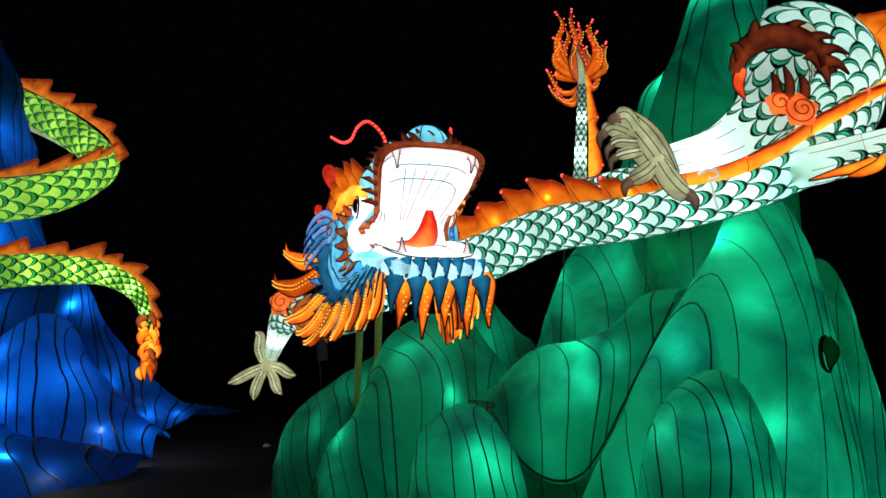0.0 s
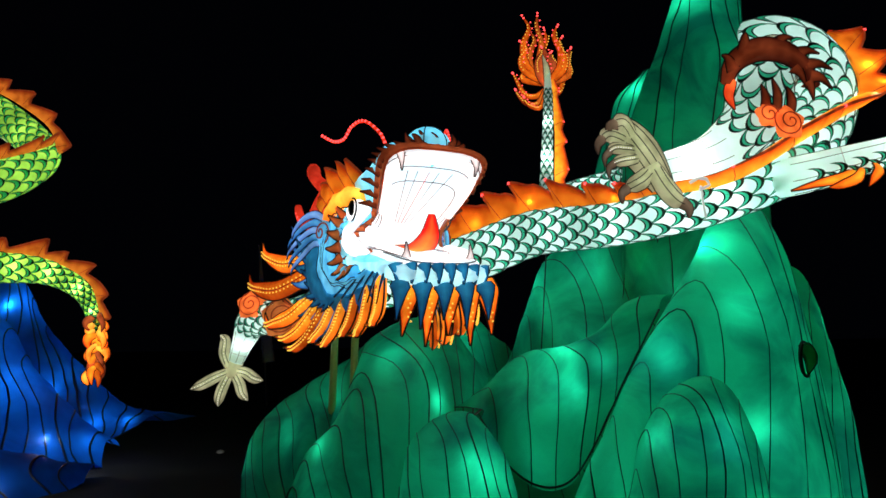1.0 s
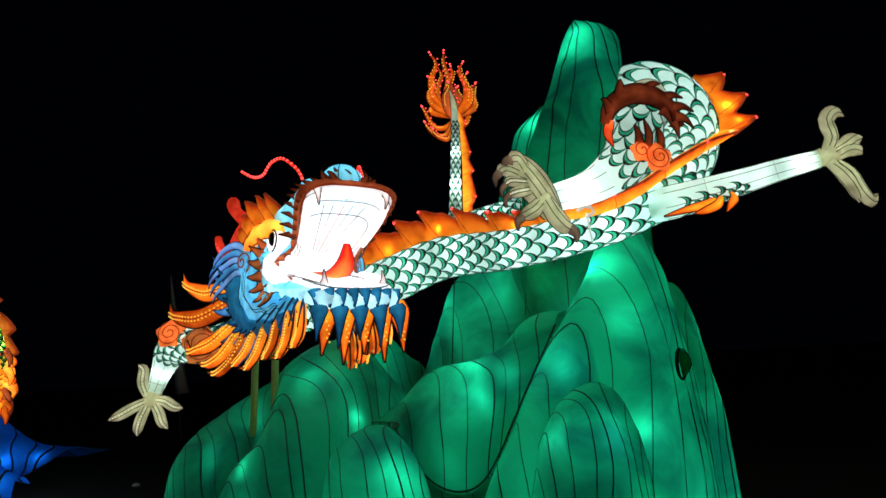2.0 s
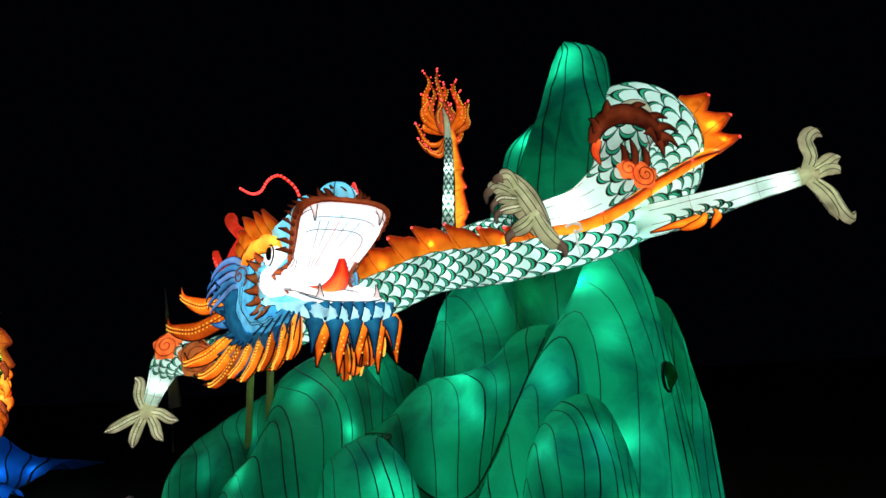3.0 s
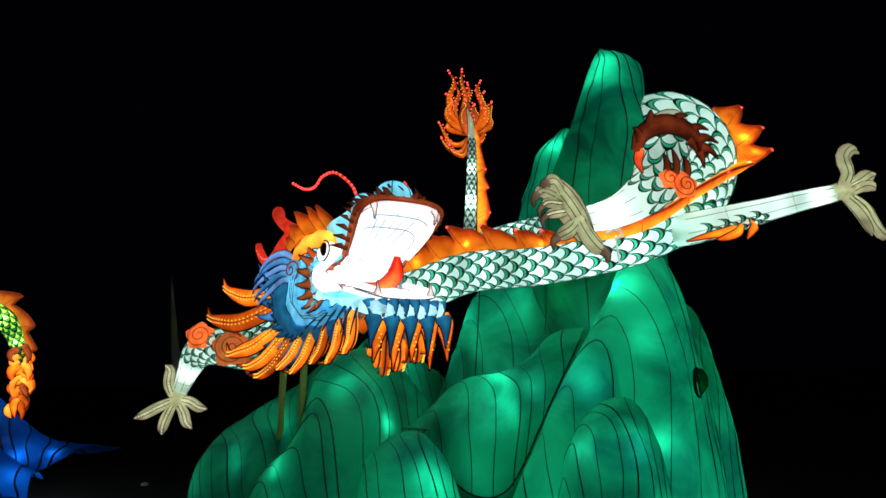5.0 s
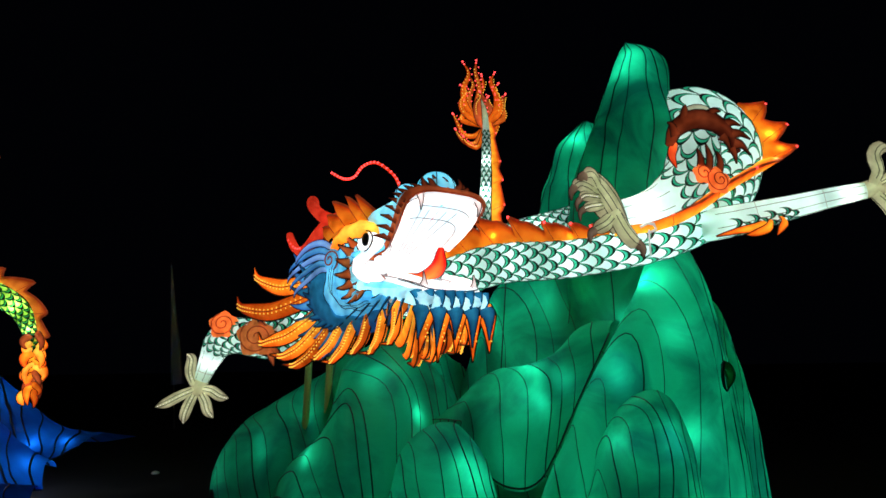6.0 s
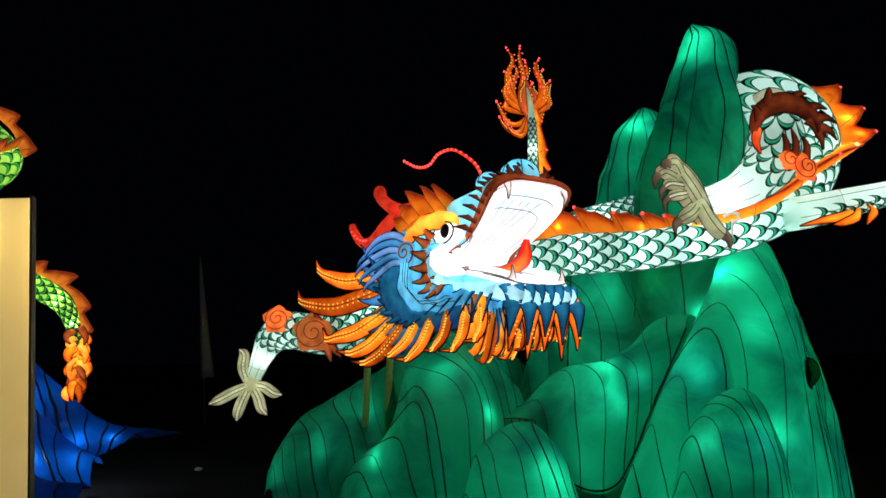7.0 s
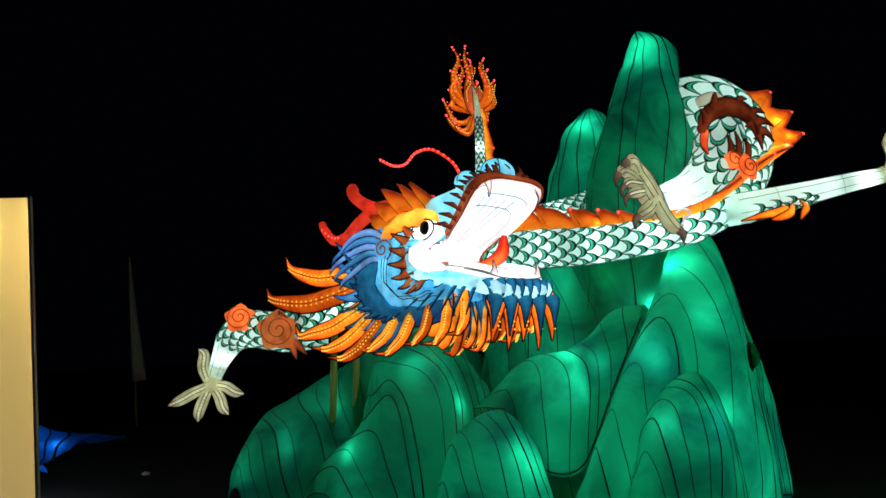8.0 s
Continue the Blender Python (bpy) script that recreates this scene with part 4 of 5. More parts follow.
for pts in ([(4.25, 6.4, 3.34), (4.05, 6.42, 3.24), (3.85, 6.5, 3.2), (3.6, 6.6, 3.14)], [(4.2, 6.35, 3.3), (4.1, 6.3, 3.2), (3.95, 6.34, 3.14), (3.85, 6.36, 3.12)], [(4.3, 6.3, 3.34), (4.26, 6.2, 3.26), (4.2, 6.2, 3.18), (4.14, 6.2, 3.1)]):
    petal("elbow_mane", pts, 0.055, 0.03, AMBER, far_arm, up=(0, 1, 0))
palm = petal("palm", [(4.98, 5.8, 3.57), (5.12, 5.74, 3.6), (5.22, 5.7, 3.58)], 0.13, 0.08, SAGE, far_arm, up=(0, -1, 0), profile=lambda f: 0.7 + 0.3 * f)
for pts in (
    [(5.1, 5.72, 3.64), (5.16, 5.68, 3.8), (5.1, 5.66, 3.98), (5.22, 5.66, 4.08), (5.34, 5.66, 4.03)],
    [(5.16, 5.72, 3.62), (5.3, 5.66, 3.7), (5.4, 5.66, 3.76), (5.54, 5.66, 3.8)],
    [(5.16, 5.72, 3.58), (5.3, 5.66, 3.66), (5.42, 5.66, 3.66), (5.5, 5.66, 3.6)],
    [(5.14, 5.72, 3.54), (5.3, 5.66, 3.4), (5.38, 5.64, 3.2), (5.5, 5.64, 3.08), (5.6, 5.64, 3.16)],
    [(5.12, 5.72, 3.52), (5.22, 5.66, 3.38), (5.34, 5.66, 3.2), (5.36, 5.66, 3.06)],
):
    finger(pts, 0.084, palm, lamps=False)

# ---- the dragon's head ----
HEAD = Matrix.Translation((-0.33, 6.42, 2.7)) @ Matrix.Rotation(radians(19), 4, "Z")


def hp(x, y, z):
    return HEAD @ Vector((x, y, z))


def both(points):
    """A curve of the head and its mirror image."""
    return [[hp(x, y, z) for x, y, z in points], [hp(-x, y, z) for x, y, z in points]]


HALF = [(0, -0.92, 0.53), (0.24, -0.92, 0.52), (0.39, -0.88, 0.47), (0.43, -0.78, 0.38), (0.38, -0.55, 0.22), (0.33, -0.28, 0.08), (0.38, 0.0, -0.01), (0.43, 0.11, -0.08), (0.4, -0.05, -0.19), (0.36, -0.45, -0.25), (0.35, -0.82, -0.34), (0.22, -0.88, -0.38), (0, -0.88, -0.39)]
half = [tuple(p) for p in spline(HALF, 31)]
LIPS = half + [(-x, y, z) for x, y, z in half[-2:0:-1]]
THROAT = Vector((0, 0.3, -0.06))


def rings(levels, mats, parent, name, shapes):
    n = len(LIPS)
    verts, faces, idx = [], [], []
    for shape in shapes:
        for p in LIPS:
            verts.append(HEAD @ Vector(shape(*p)) - world_of(parent))
    for i in range(len(shapes) - 1):
        for k in range(n):
            l = (k + 1) % n
            faces.append((i * n + k, i * n + l, (i + 1) * n + l, (i + 1) * n + k))
            idx.append(levels[i])
    return part(name, mesh(name, verts, faces, mats, idx), parent)


def toward(f, swell):
    def shape(x, y, z):
        p = Vector((x, y, z)).lerp(THROAT, f)
        return (p.x * (1 + swell), p.y, p.z + (0.1 * swell * (1 if z > 0 else -1)))
    return shape


def skull(x, y, z, f):
    g = math.sin(math.pi * min(1, 0.12 + f)) ** 0.6
    return (x * (1 + (0.16 if z > 0.05 else 0.4) * g) * (1 - 0.35 * f * f), y * (1 - f) + f * 1.5 + 0.02, (z - 0.08) * (1 + 0.1 * g * (1 - f)) * (1 - 0.45 * f) + 0.08)


head = rings([0, 1, 1, 1, 2, 2], [RUST, CYAN, NAVY, PINK], dragon, "head", [lambda x, y, z: (x, y, z), lambda x, y, z: (x * 1.14, y + 0.03, z * 1.1)] + [lambda x, y, z, f=f: skull(x, y, z, f) for f in (0.12, 0.28, 0.5, 0.75, 1.0)])
for face, (x, y, z) in zip(head.data.polygons, LIPS):
    if z < -0.1:
        face.material_index = 3
head["label"] = "blue and cyan horned dragon head with open white mouth"
rings([0] * 5, [MOUTH], head, "mouth_lining", [toward(f, s) for f, s in ((0, 0), (0.1, 0.04), (0.3, 0.1), (0.55, 0.12), (0.8, 0.05), (1.0, 0))])
# unseen lamp in the open mouth, added to brighten the white lining
bulb(*hp(0, -0.3, 0.1), 1.2)
bulb(*hp(0, 0.7, 0.1), 4.0)
upper = [k for k, p in enumerate(LIPS) if p[2] >= -0.02]
lower = [k for k, p in enumerate(LIPS) if p[2] < -0.24]
half_a, half_b = [k for k in upper if k < 30], [k for k in upper if k >= 30]
tube("lip_wire", [HEAD @ Vector(LIPS[k]) for k in half_b + half_a], 0.011, RUST, head, 6)
tube("lip_wire", [HEAD @ Vector(LIPS[k]) for k in lower], 0.007, GREYLINE, head, 6)
tube("gum", [hp(x * 0.86, y + 0.07, z - 0.06) for x, y, z in (LIPS[-11:] + LIPS[:12])], 0.035, PINK, head, 8, "pale upper gum")
tube("gum", [hp(x * 0.86, y + 0.06, z + 0.05) for x, y, z in LIPS[22:39]], 0.035, PINK, head, 8, "pale lower gum")
for f in (0.06, 0.16, 0.3):
    tube("gum_line", [HEAD @ (Vector(toward(f, 0.06)(*p)) + Vector((0, -0.014, -0.014))) for p in LIPS[-13:] + LIPS[:14]], 0.006, GREYLINE, head, 4)
    tube("gum_line", [HEAD @ (Vector(toward(f, 0.06)(*p)) + Vector((0, -0.014, 0.016))) for p in LIPS[20:41]], 0.006, GREYLINE, head, 4)
for x in (-0.22, -0.12, 0.0, 0.1, 0.24):
    tube("palate_line", [HEAD @ (Vector(toward(0.2 + 0.55 * f, 0.1)(x, -0.92, 0.52)) - Vector((0, 0.012, 0.016))) for f in [k / 8 for k in range(9)]], 0.0045, RED if x == 0 else GREYLINE, head, 4)
for pts in both([(0.33, -0.88, 0.49), (0.33, -0.9, 0.42), (0.32, -0.88, 0.34)]) + both([(0.28, -0.85, -0.34), (0.28, -0.86, -0.3), (0.28, -0.85, -0.22)]):
    petal("fang", pts, 0.034, 0.022, PINK, head, up=(0, 1, 0), rim=0.006, profile=lambda f: 1 - 0.92 * f)
petal("tongue", [hp(0, 0.1, -0.14), hp(0, -0.25, -0.18), hp(0, -0.5, -0.2), hp(0, -0.68, -0.12), hp(0, -0.72, 0.04)], 0.17, 0.035, TONGUE, head, up=(0, 0.3, 1), rim=0.005, profile=lambda f: 0.9 - 0.75 * f * f)

for pts in both([(0.4, -0.3, 0.15), (0.49, -0.1, 0.03), (0.52, -0.04, -0.08), (0.47, -0.2, -0.2), (0.42, -0.38, -0.25)])[1:]:
    petal("cheek_pocket", pts, 0.14, 0.03, MOUTH, head, up=(1, 0, 0), rim=0.004, wire=PINK)

# jagged brown edge of the lips
for k in range(0, len(LIPS), 1):
    x, y, z = LIPS[k]
    if z < -0.25 or (x > 0.3 and z < 0.12):
        continue
    d = Vector((x, 0, z - 0.1)).normalized()
    length = 0.11 if z > 0.3 else 0.13
    a = Vector((x, y, z)) + d * 0.01 + Vector((0, 0.04, 0))
    petal("lip_spike", [HEAD @ a, HEAD @ (a + d * length * 0.5 + Vector((0, 0.05, 0))), HEAD @ (a + d * length + Vector((0, 0.12, 0.02 if z < 0 else 0)))], 0.045, 0.02, RUST if z > 0.12 else COPPER, head, up=(0, 1, 0), rim=0.004, seg=5, profile=lambda f: 1 - 0.93 * f)


def ball(name, at, size, mat, parent, flat=(1, 1, 1), wires=0, sub=3, label=""):
    bm = bmesh.new()
    bmesh.ops.create_icosphere(bm, subdivisions=sub, radius=size)
    me = bpy.data.meshes.new(name)
    bm.to_mesh(me)
    bm.free()
    for v in me.vertices:
        v.co = HEAD.to_3x3() @ Vector((v.co.x * flat[0], v.co.y * flat[1], v.co.z * flat[2]))
    me.polygons.foreach_set("use_smooth", [True] * len(me.polygons))
    me.materials.append(mat)
    ob = part(name, me, parent, label)
    ob.location = Vector(at) - world_of(parent)
    for k in range(wires):
        t = math.pi * k / wires
        tube("seam", [Vector(at) + HEAD.to_3x3() @ Vector((size * flat[0] * math.cos(t) * math.sin(p), size * flat[1] * math.sin(t) * math.sin(p), size * flat[2] * math.cos(p))) * 1.01 for p in [-1.7 + 3.4 * i / 14 for i in range(15)]], 0.005, BLACK, ob, 4)
    return ob


ball("nose", hp(0, -0.66, 0.61), 0.2, CYAN, head, (1.02, 0.9, 0.92), 3, label="pale blue round nose")
for k in range(9):
    a = math.pi * (0.02 + 0.12 * k)
    b0 = Vector((0.2 * math.cos(a), -0.8 + 0.03 * (k % 2), 0.56 + 0.05 * math.sin(a)))
    petal("nose_fur", [HEAD @ b0, HEAD @ (b0 + Vector((0.05 * math.cos(a), -0.02, 0.05))), HEAD @ (b0 + Vector((0.07 * math.cos(a + 0.5), -0.01, 0.075 + 0.02 * (k % 3))))], 0.04, 0.02, RUST, head, up=(0, 1, 0), rim=0.005, seg=6, profile=lambda f: 1 - 0.9 * f)
for x in (-1, 1):
    ball("nostril", hp(x * 0.24, -0.5, 0.57), 0.12, CYAN, head, (1, 1, 0.9), 2)
    gap = 0.0 if x < 0 else 0.34
    eye = ball("eye", hp(x * 0.46, gap - 0.12, 0.15), 0.165, MOUTH, head, (0.4, 1.2, 0.6))
    ball("pupil", hp(x * 0.515, gap - 0.17, 0.16), 0.07, BLACK, eye, (0.4, 1, 1), sub=2)
    tube("eye_rim", [hp(x * (0.5 - 0.02 * math.cos(a)), gap - 0.12 + 0.2 * math.cos(a), 0.15 + 0.1 * math.sin(a)) for a in [2 * math.pi * k / 20 for k in range(21)]], 0.009, BLACK, eye, 5)
    swirl("ear_curl", hp(x * 0.62, 0.36, 0.02), 0.12, SKY, head, HEAD.to_3x3() @ Vector((x, -0.35, 0.05)), 1.7, 0.05)
for pts in both([(-0.3, -0.5, 0.6), (-0.33, -0.4, 0.78), (-0.4, -0.18, 0.95), (-0.46, 0.0, 0.95), (-0.5, 0.12, 0.86), (-0.56, 0.24, 0.86), (-0.64, 0.36, 0.94)]):
    w = tube("whisker", [Vector(p) for p in spline(pts, 30)], 0.014, RED, head, 6)
    beads("led", [Vector(p) + Vector((0, -0.012, 0)) for p in spline(pts, 26)], LED_RED, w, 0.014)
for m in (-1, 1):
    far = 0.34 if m > 0 else 0.0
    # brow: a yellow pad with a flame-edged orange crest
    petal("brow_pad", [hp(m * 0.4, -0.28, 0.27), hp(m * 0.5, -0.06, 0.29), hp(m * 0.56, 0.2, 0.25), hp(m * 0.58, 0.44, 0.13)], 0.1, 0.07, YELLOW, head, up=(m, -0.3, 0.3), profile=lambda f: 0.55 + 0.45 * math.sin(math.pi * (0.15 + 0.8 * f)) + 0.13 * math.sin(f * 24))
    brow = [(m * 0.36, -0.32, 0.3), (m * 0.44, -0.12, 0.36), (m * 0.5, 0.08, 0.37), (m * 0.55, 0.3, 0.32), (m * 0.57, 0.5, 0.22)]
    fin("brow_flame", [hp(*p) for p in brow[::-1]], [HEAD.to_3x3() @ Vector((m * 0.15, 0.3, 1))] * 5, [0.3, 0.4, 0.42, 0.36, 0.22], head, ORANGE, 5, thick=0.05, low=0.3, lean=0.55)
    # pale fur beside the eye
    petal("eye_patch", [hp(m * 0.4, far - 0.33, 0.08), hp(m * 0.47, far - 0.18, 0.04), hp(m * 0.52, far, 0.03), hp(m * 0.55, far + 0.14, 0.06)], 0.055, 0.02, CYAN, head, up=(m, -0.4, 0), rim=0.003, wire=BLACK)
    # horn: one stem that forks into two tines
    horn = tube("horn", [Vector(p) for p in spline([hp(m * 0.42, 0.40, 0.48), hp(m * 0.47, 0.68, 0.50), hp(m * 0.5, 0.95, 0.42), hp(m * 0.53, 1.22, 0.28), hp(m * 0.55, 1.46, 0.28), hp(m * 0.56, 1.65, 0.44), hp(m * 0.56, 1.70, 0.52)], 22)], [0.085 - 0.0022 * k for k in range(22)], HORN, head, 10, "red branched horn")
    tube("tine", [Vector(p) for p in spline([hp(m * 0.47, 0.70, 0.50), hp(m * 0.52, 0.88, 0.60), hp(m * 0.55, 1.02, 0.72), hp(m * 0.56, 1.02, 0.84)], 12)], [0.08, 0.078, 0.074, 0.07, 0.066, 0.064, 0.064, 0.066, 0.07, 0.07, 0.06, 0.03], HORN, horn, 10)
    beads("led", [hp(m * 0.6, 1.28 + 0.07 * k, 0.28 + 0.006 * k * k) for k in range(6)], LED_RED, horn, 0.012)
    # copper border behind the corner of the mouth
    back = 0.5 if m > 0 else 0.0
    for k in range(8):
        a = radians(62 - 24 * k)
        c, n = math.cos(a), math.sin(a)
        b0 = Vector((m * (0.5 + 0.04 * c), back - 0.02 + 0.14 * c, -0.1 + 0.25 * n))
        petal("cheek_spike", [HEAD @ b0, HEAD @ (b0 + Vector((m * 0.05, 0.06 * c, 0.07 * n))), HEAD @ (b0 + Vector((m * 0.08, 0.14 * c + 0.05, 0.13 * n + 0.03)))], 0.06, 0.025, COPPER, head, up=(m, -0.5, 0), profile=lambda f: 1 - 0.93 * f)
    # cyan cheek: a wavy band that runs from the eye round to the jaw
    for k, pts in enumerate((
        [(0.54, 0.2, 0.12), (0.6, 0.34, -0.06), (0.62, 0.38, -0.28), (0.58, 0.24, -0.47), (0.5, -0.1, -0.5), (0.43, -0.42, -0.46)],
        [(0.52, 0.08, 0.06), (0.57, 0.22, -0.1), (0.58, 0.24, -0.27), (0.54, 0.08, -0.38), (0.47, -0.22, -0.4)],
    )):
        petal("cheek", [hp(m * x, y + back, z) for x, y, z in pts], 0.11 - 0.03 * k, 0.03, CYAN, head, up=(m, -0.6, 0), seg=22, profile=lambda f: 0.6 + 0.4 * math.sin(math.pi * f) + 0.14 * math.sin(f * 34))
    for off in (-0.06, 0.0, 0.05):
        tube("cheek_line", [hp(m * (x + 0.034), y + back - 0.02 + off * 0.8, z + off * 0.5 + 0.016 * math.sin(14 * z + 22 * y)) for x, y, z in spline([(0.58, 0.3, 0.04), (0.61, 0.36, -0.12), (0.61, 0.34, -0.34), (0.54, 0.12, -0.48), (0.47, -0.24, -0.48)], 24)], 0.0045, BLACK, head, 4)
    # pale wisps behind the ear
    for k in range(5):
        b0 = Vector((m * 0.6, 0.4, 0.15 - 0.06 * k))
        lng = (0.45, 0.62, 0.66, 0.58, 0.48)[k]
        petal("mane_wisp", [HEAD @ b0, HEAD @ (b0 + Vector((m * 0.06, 0.3 * lng, 0.07 - 0.01 * k))), HEAD @ (b0 + Vector((m * 0.13, 0.7 * lng, 0.05 - 0.03 * k))), HEAD @ (b0 + Vector((m * 0.19, lng, -0.05 - 0.03 * k))), HEAD @ (b0 + Vector((m * 0.2, 1.1 * lng, -0.12 - 0.03 * k)))], 0.042, 0.024, LILAC if k % 2 == 0 else SKY, head, up=(m, -0.4, 0.4), rim=0.006)
    # blue mane round the cheek: a shield with flame-shaped locks at its hem
    petal("mane_shield", [hp(m * 0.56, 0.42, 0.1), hp(m * 0.63, 0.58, -0.1), hp(m * 0.63, 0.6, -0.34), hp(m * 0.56, 0.34, -0.54), hp(m * 0.46, -0.08, -0.58), hp(m * 0.4, -0.4, -0.54)], 0.2, 0.06, NAVY, head, up=(m, -0.6, 0), seg=18, profile=lambda f: 0.75 + 0.25 * math.sin(math.pi * f))
    rnd = random.Random(5)
    for row, (n, size) in enumerate(((10, 0.5), (9, 0.36))):
        for k in range(n):
            a = radians(26 - 140 * (k + 0.5 * row) / n)
            c, h = math.cos(a), math.sin(a)
            b0 = Vector((m * (0.62 + 0.02 * row - 0.016 * k), 0.3 + (0.34 - 0.1 * row) * c, -0.2 + (0.36 - 0.1 * row) * h))
            long = size * rnd.uniform(0.85, 1.15)
            out = Vector((m * 0.3, 0.22 + 0.75 * max(0.0, c), 0.8 * h - 0.02)) * long
            side = Vector((0, -out.z, out.y)).normalized() * 0.05
            petal("mane_lock", [HEAD @ (b0 - out * 0.15), HEAD @ (b0 + out * 0.3 - side), HEAD @ (b0 + out * 0.7 - side * 0.4), HEAD @ (b0 + out + side * 1.2)], 0.07, 0.022, SKY if k in (0, 1, 3, 6) and row == 0 else NAVY, head, up=(m, -0.5, 0), rim=0.006, profile=lambda f: (0.9 + 0.3 * math.sin(math.pi * min(1, 1.6 * f))) * (1 - f**1.7) + 0.03)
    # orange hair sweeping back, then down along the jaw
    HAIR = [((0.52, 0.62, -0.08), (0.88, 1.88, 0.04), 0.11), ((0.52, 0.66, -0.24), (0.97, 2.2, -0.28), 0.125), ((0.52, 0.62, -0.42), (0.88, 1.66, -0.74), 0.11), ((0.52, 0.55, -0.5), (0.82, 1.36, -0.94), 0.098),
            ((0.51, 0.42, -0.54), (0.75, 1.04, -1.0), 0.09), ((0.5, 0.24, -0.55), (0.68, 0.72, -1.0), 0.084), ((0.47, 0.05, -0.53), (0.6, 0.42, -0.98), 0.078), ((0.44, -0.15, -0.5), (0.54, 0.12, -0.95), 0.066), ((0.4, -0.36, -0.48), (0.49, -0.18, -0.92), 0.064), ((0.38, -0.55, -0.47), (0.45, -0.44, -0.9), 0.06)]
    for k, (a, t, w) in enumerate(HAIR):
        a, t = Vector(a), Vector(t)
        t = a.lerp(t, (1.0, 1.0, 1.0, 0.96, 1.06, 0.9, 1.04, 0.92, 1.0, 0.86)[k])
        sag = Vector((0, 0, -0.16)) if k < 2 else Vector((0, -0.05, -0.1)) if k < 5 else Vector((0, -0.09, -0.05))
        way = (t - a).normalized()
        hook = Vector((0, 0.03, 0.1)) if k < 3 else Vector((0.02, 0.12, 0.03))
        pts = [a, a.lerp(t, 0.3) + sag * 0.6, a.lerp(t, 0.6) + sag, a.lerp(t, 0.85) + sag * 0.7, t - hook * 0.4, t + hook + way * 0.05]
        ob = petal("hair_lock", [hp(m * p.x, p.y, p.z) for p in pts], w, 0.06, (AMBER, ORANGE, AMBER)[k % 3], head, up=(m, -0.6, 0.2), rim=0.01, wire=BLACK, seg=16, profile=lambda f: (0.55 + 0.45 * math.sin(math.pi * min(1, f * 0.9 + 0.12))) * (1 - f**2.2) + 0.03)
        line = [Vector(p) for p in spline(pts, 30)]
        tube("midline", [hp(m * (p.x + 0.052), p.y - 0.03, p.z) for p in line[3:25]], 0.006, RUST, ob, 4)
        for q in (-0.25, 0.2):
            beads("led", [hp(m * (p.x + 0.05), p.y - 0.035, p.z + q * w * 0.8) for p in line[5:24]], LED_WARM, ob, 0.0095)

# beard under the jaw: small teeth on a pale band, long blue spikes, orange spikes behind
jaw = [hp(x * 1.06, y - 0.01, z - 0.07) for x, y, z in LIPS[19:42]]
tube("jaw_band", [p + Vector((0, 0, -0.045)) for p in jaw], 0.075, PALE, head, 8, "pale ice-blue band under the lip")
for k in range(8):
    f = k / 7
    x = -0.38 + 0.76 * f
    y = -0.93 + 0.06 * abs(2 * f - 1) ** 3
    petal("jaw_tooth", [hp(x, y, -0.4), hp(x, y - 0.035, -0.47), hp(x, y - 0.03, -0.56)], 0.055, 0.02, NAVY, head, up=(0, 1, 0), rim=0.005, seg=6, profile=lambda f: 1 - 0.92 * f)
for k in range(5):
    f = k / 4
    x = -0.36 + 0.72 * f
    lng = 0.3 + 0.07 * (k % 2)
    petal("beard_spike", [hp(x, -0.92, -0.54), hp(x * 1.05, -0.95, -0.64), hp(x * 1.1, -0.92, -0.54 - lng)], 0.08, 0.03, NAVY, head, up=(0, 1, 0), rim=0.006, seg=8, profile=lambda f: (0.75 + 0.9 * f) if f < 0.25 else 1.3 * (1 - f))
    petal("beard_flame", [hp(x * 0.95 + 0.08, -0.82, -0.5), hp(x + 0.09, -0.84, -0.68), hp(x * 1.1 + 0.09, -0.8, -0.6 - lng * 1.2)], 0.1, 0.035, AMBER, head, up=(0, 1, 0), seg=8, profile=lambda f: (0.7 + 1.0 * f) if f < 0.3 else 1.42 * (1 - f))
    beads("led", [hp(x + 0.085 + 0.02 * (q % 2), -0.865, -0.6 - 0.035 * q) for q in range(8)], LED_WARM, head, 0.009)
for m in (-1, 1):
    for k in range(6):
        y = -0.75 + 0.14 * k
        petal("beard_spike", [hp(m * 0.4, y, -0.4), hp(m * (0.44 + 0.02 * k), y + 0.03, -0.52), hp(m * (0.46 + 0.03 * k), y + 0.1, -0.7 + 0.02 * k)], 0.06, 0.022, NAVY, head, up=(m, 0, 0), rim=0.006, seg=8, profile=lambda f: 1 - 0.93 * f)

# neck behind the head
neck = Body([(-0.1, 8.75, 2.6, 0.27), (-0.2, 8.2, 2.68, 0.3), (-0.26, 7.5, 2.72, 0.34)], 14)
neck.scales(neck.skin(dragon, WHITE, 18, "neck"), 0.1, 1.2, 12, SCALE_MATS)

# steel posts that carry the fore part
for x, y, z0, z1 in ((-1.12, 8.98, 0.55, 2.05), (-0.86, 8.8, 0.55, 2.15)):
    tube("post", [(x, y, z0), (x + 0.06, y, z1)], 0.045, POLE, dragon, 8)
tube("post", [(1.36, 8.3, 1.2), (1.5, 8.3, 2.8)], 0.008, BLACK, dragon, 6)

